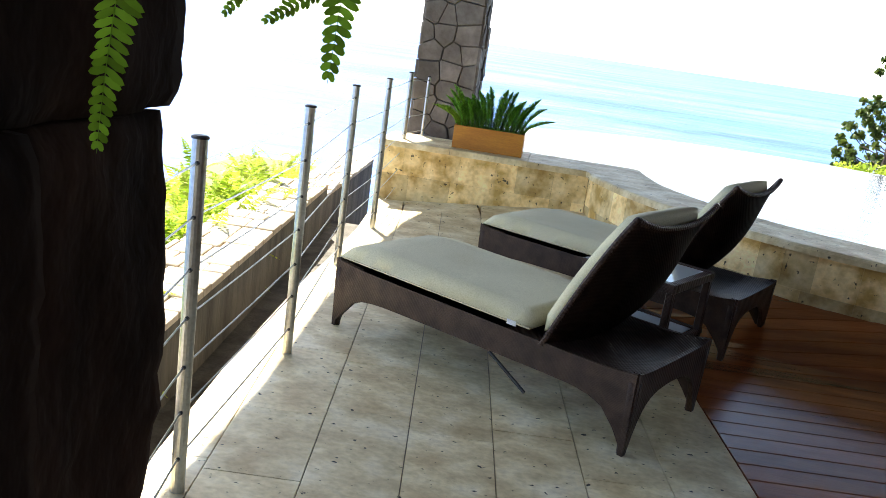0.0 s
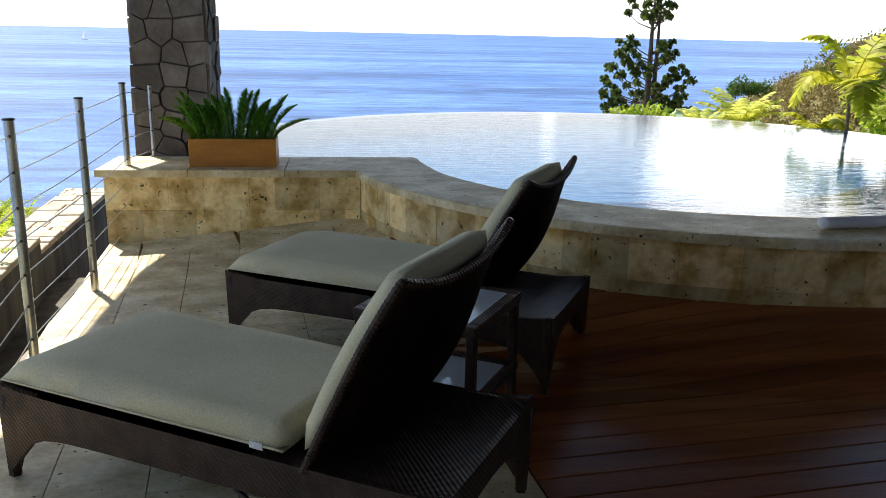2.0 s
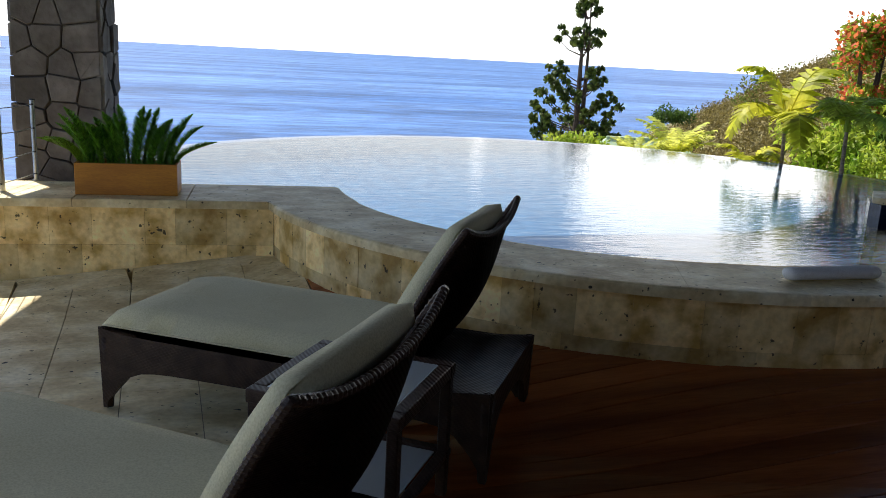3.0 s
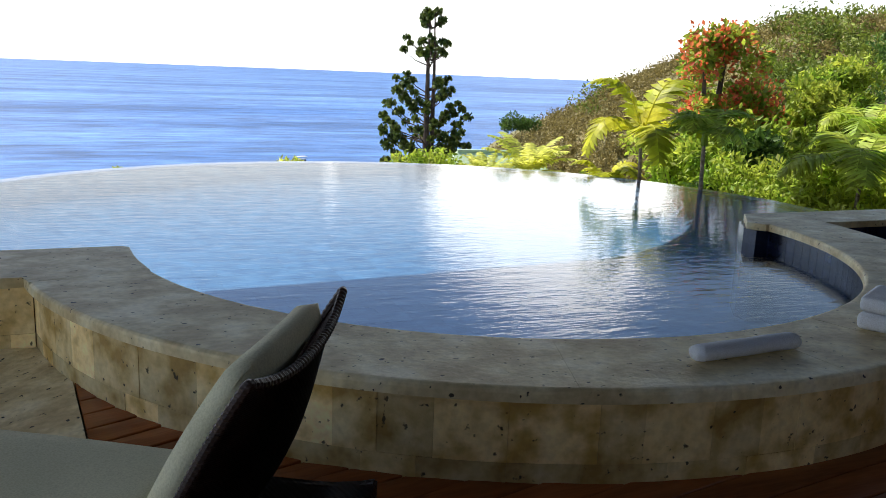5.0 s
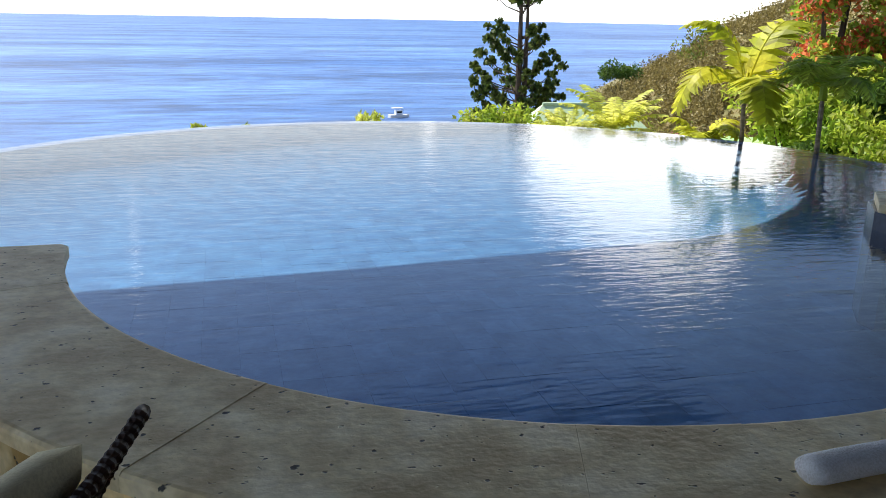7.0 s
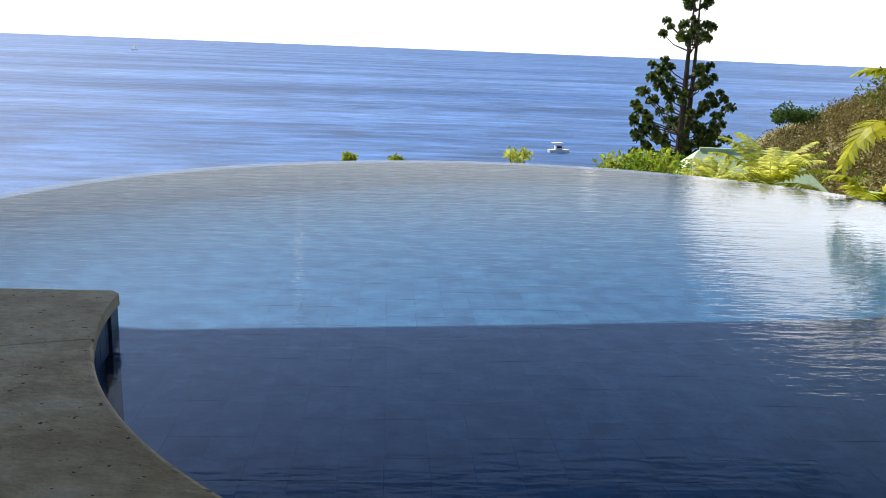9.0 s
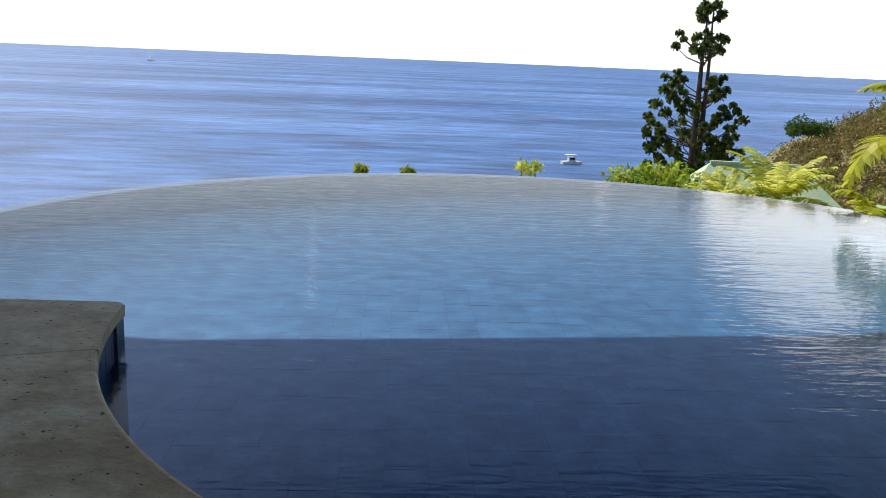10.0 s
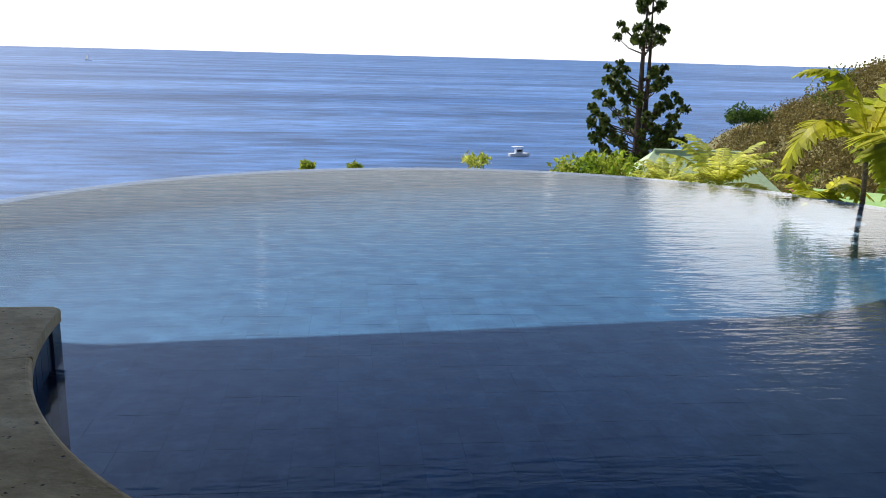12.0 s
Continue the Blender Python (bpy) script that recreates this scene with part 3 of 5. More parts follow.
# stone pillars
def voronoi_cells(w, h, n, seed):
    r = random.Random(seed)
    cols = max(2, round(math.sqrt(n * w / h)))
    rows = max(2, round(n / cols))
    pts = [((i + r.uniform(0.08, 0.92)) * w / cols, (j + r.uniform(0.12, 0.88)) * h / rows) for j in range(rows) for i in range(cols)]
    cells = []
    for a in pts:
        poly = [(0, 0), (w, 0), (w, h), (0, h)]
        for b in pts:
            if b is a or abs(a[1] - b[1]) > 1.2:
                continue
            mx, my, nx, ny = (a[0] + b[0]) / 2, (a[1] + b[1]) / 2, b[0] - a[0], b[1] - a[1]
            out = []
            for i, p in enumerate(poly):
                q = poly[(i + 1) % len(poly)]
                dp, dq = (p[0] - mx) * nx + (p[1] - my) * ny, (q[0] - mx) * nx + (q[1] - my) * ny
                if dp <= 0:
                    out.append(p)
                if dp * dq < 0:
                    t = dp / (dp - dq)
                    out.append((p[0] + t * (q[0] - p[0]), p[1] + t * (q[1] - p[1])))
            poly = out
        cells.append((a, poly))
    return cells


def stone_pillar(name, label, x0, y0, x1, y1, z0, z1, per_face, seed, stone=None):
    bm = bmesh.new()
    box(bm, x0 + 0.02, y0 + 0.02, z0, x1 - 0.02, y1 - 0.02, z1)
    ob = structure(part(name, bm, M_MORTAR), label)
    r = random.Random(seed)
    sides = (((x0, y0), (1, 0), x1 - x0), ((x1, y0), (0, 1), y1 - y0), ((x1, y1), (-1, 0), x1 - x0), ((x0, y1), (0, -1), y1 - y0))
    for k, ((ox, oy), (ux, uy), w) in enumerate(sides):
        nx, ny = uy, -ux
        for (cx, cz), poly in voronoi_cells(w, z1 - z0, per_face, seed * 10 + k):
            b = bmesh.new()
            proud = r.uniform(0.0, 0.028)
            gap = 0.004
            pts = []
            for px, pz in poly:
                d = math.hypot(px - cx, pz - cz)
                if d > 1e-6:
                    px, pz = cx + (px - cx) * max(0.5, 1 - gap / d), cz + (pz - cz) * max(0.5, 1 - gap / d)
                pts.append((px, pz))
            back = [b.verts.new((ox + ux * px - nx * 0.03, oy + uy * px - ny * 0.03, z0 + pz)) for px, pz in pts]
            front = []
            for px, pz in pts:
                tx, tz = px + (cx - px) * 0.06, pz + (cz - pz) * 0.06
                e = proud + r.uniform(-0.004, 0.004)
                front.append(b.verts.new((ox + ux * tx + nx * e, oy + uy * tx + ny * e, z0 + tz)))
            mid = [b.verts.new((ox + ux * px + nx * (proud - 0.012), oy + uy * px + ny * (proud - 0.012), z0 + pz)) for px, pz in pts]
            n = len(pts)
            b.faces.new(front)
            for i in range(n):
                j = (i + 1) % n
                b.faces.new((back[i], back[j], mid[j], mid[i]))
                b.faces.new((mid[i], mid[j], front[j], front[i]))
            part("stone", b, stone or M_STONE, ob)
    return ob


stone_pillar("pillar_1", "square pillar of irregular grey-brown stones at the pool corner", -0.09, 0.74, 0.525, 1.37, -1.2, ROOF_Z, 84, 3)


def rough_pillar(name, label, x0, y0, x1, y1, z0, z1, seed):
    """Courses of big rough-hewn blocks with narrow ragged joints, two blocks a course."""
    bm = bmesh.new()
    box(bm, x0 + 0.06, y0 + 0.06, z0, x1 - 0.06, y1 - 0.06, z1)
    ob = structure(part(name, bm, M_SHADESTONE), label)
    r = random.Random(seed)
    z, course = z0, 0
    while z < z1 - 0.02:
        h = min(r.uniform(0.34, 0.62), z1 - z)
        cut = r.uniform(0.36, 0.64)
        halves = ((x0, y0, x0 + (x1 - x0) * cut, y1), (x0 + (x1 - x0) * cut, y0, x1, y1)) if course % 2 else ((x0, y0, x1, y0 + (y1 - y0) * cut), (x0, y0 + (y1 - y0) * cut, x1, y1))
        for k, (ax, ay, bx, by) in enumerate(halves):
            push = r.uniform(-0.010, 0.016)
            b = bmesh.new()
            box(b, ax + 0.002, ay + 0.002, z + 0.002, bx - 0.002, by - 0.002, z + h - 0.004)
            bmesh.ops.subdivide_edges(b, edges=b.edges[:], cuts=21, use_grid_fill=True)
            mid = Vector(((x0 + x1) / 2, (y0 + y1) / 2, 0))
            for v in b.verts:
                p = v.co.copy()
                flat = Vector((p.x - mid.x, p.y - mid.y, 0)).normalized()
                edge = min(p.z - z, z + h - p.z)
                d = push + 0.020 * noise.noise((p * 5) + Vector((seed, course, k))) + 0.010 * noise.noise(p * 17) + 0.006 * noise.noise(p * 31)
                v.co = p + flat * (d - 0.018 * math.exp(-edge / 0.018))
                if edge < 0.01:
                    v.co.z += 0.004 * noise.noise(p * 14)
            part("stone", b, M_SHADESTONE, ob, smooth=True)
        z += h
        course += 1
    return ob


rough_pillar("pillar_2", "rough-hewn block pillar beside the terrace entrance, deep shade in its colour", 0.22, -7.55, 0.974, -6.86, -0.2, ROOF_Z, 5)

# low stone wall and gutter outside the rail
def low_wall(name, x_a, y_a, x_b, y_b, width, z_top, label, seed):
    d = Vector((x_b - x_a, y_b - y_a, 0))
    ln = d.length
    d.normalize()
    nrm = Vector((-d.y, d.x, 0))
    if nrm.x > 0:
        nrm = -nrm
    m = Matrix(((d.x, nrm.x, 0, x_a), (d.y, nrm.y, 0, y_a), (0, 0, 1, 0), (0, 0, 0, 1)))
    bm = bmesh.new()
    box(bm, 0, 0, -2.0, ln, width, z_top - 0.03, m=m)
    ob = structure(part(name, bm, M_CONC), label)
    r = random.Random(seed)
    x = 0.0
    while x < ln - 0.03:
        w = min(r.uniform(0.12, 0.26), ln - x)
        y = 0.0
        while y < width - 0.03:
            h = min(r.uniform(0.11, 0.24), width - y)
            b = bmesh.new()
            box(b, x + 0.004, y + 0.004 - 0.01 * (y == 0), z_top - 0.05, x + w - 0.004, y + h - 0.004, z_top + r.uniform(-0.008, 0.008), 0.006, 1)
            b.transform(m)
            part("cap_stone", b, M_PAVER, ob)
            y += h
        x += w
    return ob


low_wall("wall_garden_1", 0.08, -8.0, -0.64, -0.20, 0.5, 0.06, "low garden wall with sunlit stone capping", 1)
low_wall("wall_garden_2", -0.66, -0.18, -0.80, 2.4, 0.45, -0.05, "lower stretch of garden wall with stone capping", 2)
bm = bmesh.new()
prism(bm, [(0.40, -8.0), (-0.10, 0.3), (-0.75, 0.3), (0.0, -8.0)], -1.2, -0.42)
structure(part("gutter", bm, M_CONC), "drainage gutter between terrace and garden wall, shade toned into its concrete")


# ---- things on the terrace ----
# railing
post_at = [(0.62, -6.75), (0.415, -5.53), (0.347, -4.22), (0.14, -2.602), (0.097, -1.402), (0.0, 0.0)]
rail = thing("railing", "brushed steel post railing strung with thin cables", "railing")
CABLES = (1.13, 0.96, 0.79, 0.63, 0.46, 0.30, 0.13)


def post(x, y, z0, z1, rad=0.024):
    b = bmesh.new()
    tube(b, [(x, y, z0), (x, y, z1)], rad, 16)
    p = part("post", b, M_STEEL, rail, smooth=False)
    p.data.shade_auto_smooth() if hasattr(p.data, "shade_auto_smooth") else None
    b = bmesh.new()
    tube(b, [(x, y, z1), (x, y, z1 + 0.006), (x, y, z1 + 0.010)], [rad + 0.004, rad + 0.004, rad - 0.004], 16)
    part("cap", b, M_BLACK, p, "black end cap")
    b = bmesh.new()
    tube(b, [(x, y, z0), (x, y, z0 + 0.008)], rad + 0.010, 16)
    part("base_ring", b, M_STEEL, p)
    for cz in CABLES:
        if cz > z0 + 0.05:
            b = bmesh.new()
            tube(b, [(x + 0.006, y - rad + 0.003, cz), (x + 0.006, y - rad - 0.004, cz)], 0.007, 8)
            part("cable_ferrule", b, M_BLACK, p)


for x, y in post_at:
    post(x, y, -0.015, 1.203)
post(0.09, 0.50, COPE_Z, 1.16, 0.016)
line = post_at + [(0.09, 0.50)]
for cz in CABLES:
    for (xa, ya), (xb, yb) in zip(line, line[1:]):
        if (xb, yb) == (0.09, 0.50) and cz < 0.6:
            continue
        b = bmesh.new()
        tube(b, [(xa, ya, cz), ((xa + xb) / 2, (ya + yb) / 2, cz - 0.004), (xb, yb, cz)], 0.0035, 6)
        part("cable", b, M_STEEL, rail)


# sun loungers
def seat_top(u):
    """Height of the cushion top along the lounger."""
    return float(np.interp(u, [0, 0.08, 0.2, 0.5, 1.25], [0.448, 0.462, 0.472, 0.468, 0.455]))


def lounger(at):
    th = thing("sun_lounger", "dark brown woven wicker sun lounger with thick beige cushions", "sun lounger", "loungers on the terrace", at)
    L, W, H = 1.78, 0.76, 0.355
    # four arched skirts with legs
    def skirt(p0, p1, deep0, deep1, thick):
        b = bmesh.new()
        p0, p1 = Vector(p0), Vector(p1)
        n = 26
        d = (p1 - p0)
        side = Vector((-d.y, d.x, 0)).normalized() * thick
        rows = []
        for i in range(n + 1):
            s = i / n
            e = min(s, 1 - s) * d.length
            low = 0.0 if e < 0.045 else H - (deep0 + (deep1 - deep0) * s) - (H - 0.02 - deep0) * 0.9 * math.exp(-((e - 0.045) / 0.07))
            low = max(0.0, low)
            flare = 0.012 * math.exp(-e / 0.06)
            p = p0 + d * s
            top = H + (0.025 * math.exp(-e / 0.08))
            rows.append([b.verts.new((p.x - side.x * flare / thick, p.y - side.y * flare / thick, top)), b.verts.new((p.x, p.y, low)), b.verts.new((p.x + side.x, p.y + side.y, low)), b.verts.new((p.x + side.x, p.y + side.y, top))])
        for r0, r1 in zip(rows, rows[1:]):
            for k in range(4):
                b.faces.new((r0[k], r0[(k + 1) % 4], r1[(k + 1) % 4], r1[k]))
        b.faces.new(rows[0])
        b.faces.new(rows[-1][::-1])
        bmesh.ops.recalc_face_normals(b, faces=b.faces)
        return b
    part("side_skirt", skirt((0, 0, 0), (L, 0, 0), 0.15, 0.13, 0.025), M_WICKER_B, th)
    part("side_skirt", skirt((L, W, 0), (0, W, 0), 0.13, 0.15, 0.025), M_WICKER_B, th)
    part("end_skirt", skirt((0, W, 0), (0, 0, 0), 0.14, 0.14, 0.025), M_WICKER_B, th)
    part("end_skirt", skirt((L, 0, 0), (L, W, 0), 0.10, 0.10, 0.025), M_WICKER_B, th)
    for u, v in ((0.02, 0.02), (L - 0.02, 0.02), (L - 0.02, W - 0.02), (0.02, W - 0.02)):
        b = bmesh.new()
        tube(b, [(u, v, 0.006), (u, v, 0.15), (u, v, H - 0.02)], [0.017, 0.024, 0.032], 10)
        lg = part("leg", b, M_WICKER_B, th, smooth=True)
        b = bmesh.new()
        tube(b, [(u, v, 0), (u, v, 0.012)], 0.015, 10)
        part("foot_pad", b, M_BLACK, lg)
    # woven deck, dished behind the backrest
    b = bmesh.new()
    nu, nv = 40, 16
    grid = [[b.verts.new((L * i / nu, W * j / nv, H - 0.03 * math.sin(math.pi * j / nv) * smooth(1.15, 1.5, L * i / nu) + 0.018 * smooth(1.6, L, L * i / nu) + 0.003)) for j in range(nv + 1)] for i in range(nu + 1)]
    for i in range(nu):
        for j in range(nv):
            b.faces.new((grid[i][j], grid[i + 1][j], grid[i + 1][j + 1], grid[i][j + 1]))
    bmesh.ops.solidify(b, geom=b.faces[:], thickness=0.02)
    part("seat", b, M_WICKER_B, th)
    # backrest shell: leaning, scooped, horned at the top corners
    b = bmesh.new()
    ns, nt2 = 16, 20
    hinge_u, hinge_z, lean, length = 1.30, 0.335, radians(64), 0.70

    def shell(s, t, off=0.0):
        e = abs(2 * s - 1)
        ext = length * t + 0.055 * t ** 5 * e ** 2.6
        curl = (1 - e ** 2.4) * (0.13 * math.sin(math.pi * min(1.0, 0.12 + 0.8 * t)) + 0.02 + 0.03 * t ** 3) + 0.03 * t ** 5 * e ** 3
        width = W * (0.98 + 0.13 * t)
        return Vector((hinge_u + math.cos(lean) * ext + math.sin(lean) * (curl + off), W / 2 + (s - 0.5) * width, hinge_z + math.sin(lean) * ext - math.cos(lean) * (curl + off) * 0.6))
    g = [[b.verts.new(shell(i / ns, j / nt2)) for j in range(nt2 + 1)] for i in range(ns + 1)]
    for i in range(ns):
        for j in range(nt2):
            b.faces.new((g[i][j], g[i + 1][j], g[i + 1][j + 1], g[i][j + 1]))
    bmesh.ops.solidify(b, geom=b.faces[:], thickness=-0.022)
    back = part("backrest", b, M_WICKER_B, th, smooth=True)
    # braided rim round the shell
    rim = [shell(0, j / 30) for j in range(31)] + [shell(i / 30, 1) for i in range(1, 31)] + [shell(1, 1 - j / 30) for j in range(1, 31)]
    b = bmesh.new()
    fine = []
    for p, q in zip(rim, rim[1:]):
        for k in range(3):
            fine.append(p.lerp(q, k / 3))
    rad = [0.013 + 0.0025 * (i % 2) for i in range(len(fine))]
    tube(b, fine, rad, 8)
    part("braided_rim", b, M_WICKER_B, back)
    # strut under the seat
    b = bmesh.new()
    tube(b, [(1.02, 0.03, 0.20), (1.25, 0.022, 0.08)], 0.008, 8)
    part("support_strut", b, M_BLACK, th)
    # seat cushion
    b = bmesh.new()
    nu, nv = 30, 14
    top, bot = [], []
    for i in range(nu + 1):
        u = -0.005 + 1.235 * i / nu
        rt, rb = [], []
        for j in range(nv + 1):
            s = j / nv
            v = 0.018 + (W - 0.036) * s
            edge = min(min(s, 1 - s) * (W - 0.07), min(i, nu - i) / nu * 1.235)
            round_r = 0.05 + 0.05 * smooth(0.3, 0.0, u)
            corner = math.hypot(max(0, 0.12 - min(i, nu - i) / nu * 1.235), max(0, 0.12 - min(s, 1 - s) * (W - 0.07)))
            edge = max(0.0, edge - 0.25 * max(0, corner - 0.10))
            puff = min(1.0, edge / round_r)
            puff = math.sqrt(max(0, 1 - (1 - puff) ** 2))
            zt = seat_top(max(0, u))
            lower = H + 0.008
            wr = 0.003 * noise.noise((u * 5, v * 6, 1.3))
            rt.append(b.verts.new((u, v, lower + 0.022 + (zt - lower - 0.022) * puff + wr)))
            rb.append(b.verts.new((u, v, lower + 0.022 * (1 - min(1.0, puff * 3)))))
        top.append(rt)
        bot.append(rb)
    for i in range(nu):
        for j in range(nv):
            b.faces.new((top[i][j], top[i + 1][j], top[i + 1][j + 1], top[i][j + 1]))
            b.faces.new((bot[i][j], bot[i][j + 1], bot[i + 1][j + 1], bot[i + 1][j]))
    bmesh.ops.remove_doubles(b, verts=b.verts, dist=0.001)
    seat_c = part("seat_cushion", b, M_CUSHION, th, "beige cloth cushion", smooth=True)
    # piping round the cushion
    for v in (0.017, W - 0.017):
        b = bmesh.new()
        pts = []
        for i in range(31):
            u = 1.225 * i / 30
            pts.append((u, v, H + 0.030))
        tube(b, pts, 0.005, 6)
        part("piping", b, M_CUSHION, seat_c, smooth=True)
    # back cushion
    b = bmesh.new()
    fr, bk = [], []
    for i in range(17):
        s = i / 16
        rf, rk = [], []
        for j in range(19):
            t = 0.10 + 0.90 * j / 18
            edge = min(min(s, 1 - s) * W * 0.86, min(j, 18 - j) / 18 * 0.74)
            puff = math.sqrt(max(0, 1 - (1 - min(1, edge / 0.055)) ** 2))
            ext = 0.755 * t - 0.03 * abs(2 * s - 1) ** 4
            base = Vector((hinge_u - 0.02 + math.cos(lean) * ext, W / 2 + (s - 0.5) * W * 0.86, hinge_z + math.sin(lean) * ext))
            nrm = Vector((-math.sin(lean), 0, math.cos(lean)))
            base += nrm * (0.012 + 0.012 * abs(2 * s - 1) ** 2 - 0.03 * t ** 3)
            rf.append(b.verts.new(base + nrm * (0.046 + 0.012 * math.sin(math.pi * t)) * puff))
            rk.append(b.verts.new(base - nrm * 0.042 * puff))
        fr.append(rf)
        bk.append(rk)
    for i in range(16):
        for j in range(18):
            b.faces.new((fr[i][j], fr[i][j + 1], fr[i + 1][j + 1], fr[i + 1][j]))
            b.faces.new((bk[i][j], bk[i + 1][j], bk[i + 1][j + 1], bk[i][j + 1]))
    bmesh.ops.remove_doubles(b, verts=b.verts, dist=0.001)
    part("back_cushion", b, M_CUSHION, th, "beige cloth cushion", smooth=True)
    # care label stitched to the cushion edge
    b = bmesh.new()
    box(b, 1.10, 0.012, 0.372, 1.15, 0.015, 0.395)
    part("care_label", b, M_TOWEL, seat_c, "small white cloth label")
    return th


def weave(m):
    """Adds a basket-weave relief to the wicker."""
    nt = m.node_tree
    b = nt.nodes["Principled BSDF"]
    tc = nt.nodes.new("ShaderNodeTexCoord")
    w1 = nt.nodes.new("ShaderNodeTexWave")
    w1.inputs["Scale"].default_value = 28
    w1.bands_direction = "DIAGONAL"
    w2 = nt.nodes.new("ShaderNodeTexWave")
    w2.inputs["Scale"].default_value = 45
    w2.bands_direction = "Z"
    mx = nt.nodes.new("ShaderNodeMath")
    mx.operation = "MULTIPLY_ADD"
    mx.inputs[1].default_value = 0.6
    for w in (w1, w2):
        nt.links.new(tc.outputs["Object"], w.inputs["Vector"])
    nt.links.new(w2.outputs["Fac"], mx.inputs[0])
    nt.links.new(w1.outputs["Fac"], mx.inputs[2])
    bp = nt.nodes.new("ShaderNodeBump")
    bp.inputs["Strength"].default_value, bp.inputs["Distance"].default_value = 0.35, 0.004
    nt.links.new(mx.outputs[0], bp.inputs["Height"])
    nt.links.new(bp.outputs[0], b.inputs["Normal"])
    return m


M_WICKER_B = weave(M_WICKER)
lounger_a = lounger(pose(0.43, -3.725, 0, 0, 0, -30.5))
lounger_b = copy_thing(lounger_a, pose(1.055, -2.315, 0.006, 0, 0, -28.8))


# side table
def side_table(at):
    th = thing("side_table", "small dark wicker side table with glass top and shelf", "side table", at=at)
    S, H = 0.25, 0.53
    for x, y in ((-S, -S), (S, -S), (S, S), (-S, S)):
        b = bmesh.new()
        box(b, x - 0.02, y - 0.02, 0, x + 0.02, y + 0.02, H - 0.03, 0.005, 1)
        part("leg", b, M_WICKER_B, th)
    for i, (x0, y0, x1, y1) in enumerate(((-0.275, -0.275, 0.275, -0.225), (-0.275, 0.225, 0.275, 0.275), (-0.275, -0.225, -0.225, 0.225), (0.225, -0.225, 0.275, 0.225))):
        b = bmesh.new()
        box(b, x0, y0, H - 0.05, x1, y1, H, 0.006, 2)
        part("top_rail", b, M_WICKER_B, th)
        b = bmesh.new()
        box(b, x0 + 0.01 * (i > 1), y0, 0.16, x1, y1, 0.19, 0.005, 1)
        part("shelf_rail", b, M_WICKER_B, th)
    b = bmesh.new()
    box(b, -0.224, -0.224, H - 0.012, 0.224, 0.224, H - 0.003, 0.002, 1)
    part("glass_top", b, M_GLASS, th, "reflective glass top")
    b = bmesh.new()
    box(b, -0.224, -0.224, 0.176, 0.224, 0.224, 0.184, 0.002, 1)
    part("glass_shelf", b, M_GLASS, th, "greenish glass shelf")
    return th


side_table(pose(2.09, -3.30, 0.0, 0, 0, -30.5))


# planter with foxtail ferns
def planter():
    th = thing("planter_box", "oblong orange-brown wooden planter standing on the coping", "planter", at=pose(0.482, -0.085, COPE_Z + 0.003))
    W, D, H = 0.665, 0.26, 0.215
    for n, dims in (("front_panel", (0, 0, W, 0.02)), ("back_panel", (0, D - 0.02, W, D)), ("side_panel", (0, 0.021, 0.02, D - 0.021)), ("side_panel", (W - 0.02, 0.021, W, D - 0.021))):
        b = bmesh.new()
        box(b, dims[0], dims[1], 0, dims[2], dims[3], H, 0.003, 2)
        part(n, b, M_PLANTER, th)
    b = bmesh.new()
    box(b, 0.021, 0.021, 0.01, W - 0.021, D - 0.021, H - 0.03)
    part("soil", b, M_MORTAR, th)
    return th


planter()


def foxtail(x, y, z, height, lean, azim, seed, material, label):
    r = random.Random(seed)
    v, f = [], []
    n = 150
    dx, dy = math.cos(azim), math.sin(azim)
    for i in range(n):
        s = i / n
        c = Vector((x + dx * lean * s * s, y + dy * lean * s * s, z + height * (s - 0.25 * lean * s * s)))
        width = 0.062 * (0.35 + 1.3 * s * (1.25 - s)) * (1 if s < 0.85 else (1 - s) / 0.15 * 0.8 + 0.2)
        for k in range(4):
            a = r.uniform(0, 2 * math.pi)
            out = Vector((math.cos(a), math.sin(a), 0.75)).normalized() * width
            t = Vector((-math.sin(a), math.cos(a), 0)) * 0.006
            b = len(v)
            v += [c - t * 0.5, c + t * 0.5, c + out * 0.6 + t, c + out]
            f += [(b, b + 1, b + 2), (b, b + 2, b + 3)]
    return v, f


fx = thing("foxtail_fern", "dense foxtail ferns with upright feathery plumes in the planter", "fern")
rr = random.Random(8)
for i in range(25):
    px = 0.53 + 0.57 * (i / 24)
    side = (px - 0.815) / 0.3
    h = 0.30 + 0.15 * rr.random() - 0.03 * abs(side)
    v, f = foxtail(px, 0.045 + rr.uniform(-0.07, 0.07), COPE_Z + 0.17, h, 0.05 + 0.16 * abs(side) ** 3 + 0.05 * rr.random(), 0 if side > 0 else math.pi, i, L_FOX, "")
    raw("plume", v, f, L_FOX, fx)
for px, ln, ang in ((0.52, 0.34, math.pi), (0.50, 0.28, math.pi * 0.93), (0.54, 0.30, math.pi * 1.05), (0.51, 0.22, math.pi * 0.97), (1.12, 0.34, 0.1)):
    v, f = foxtail(px, 0.03, COPE_Z + 0.18, 0.20, ln * 0.85, ang, int(px * 100), L_FOX, "")
    raw("plume", v, f, L_FERN if px < 0.8 else L_FOX, fx, "light green young plume" if px < 0.8 else "")


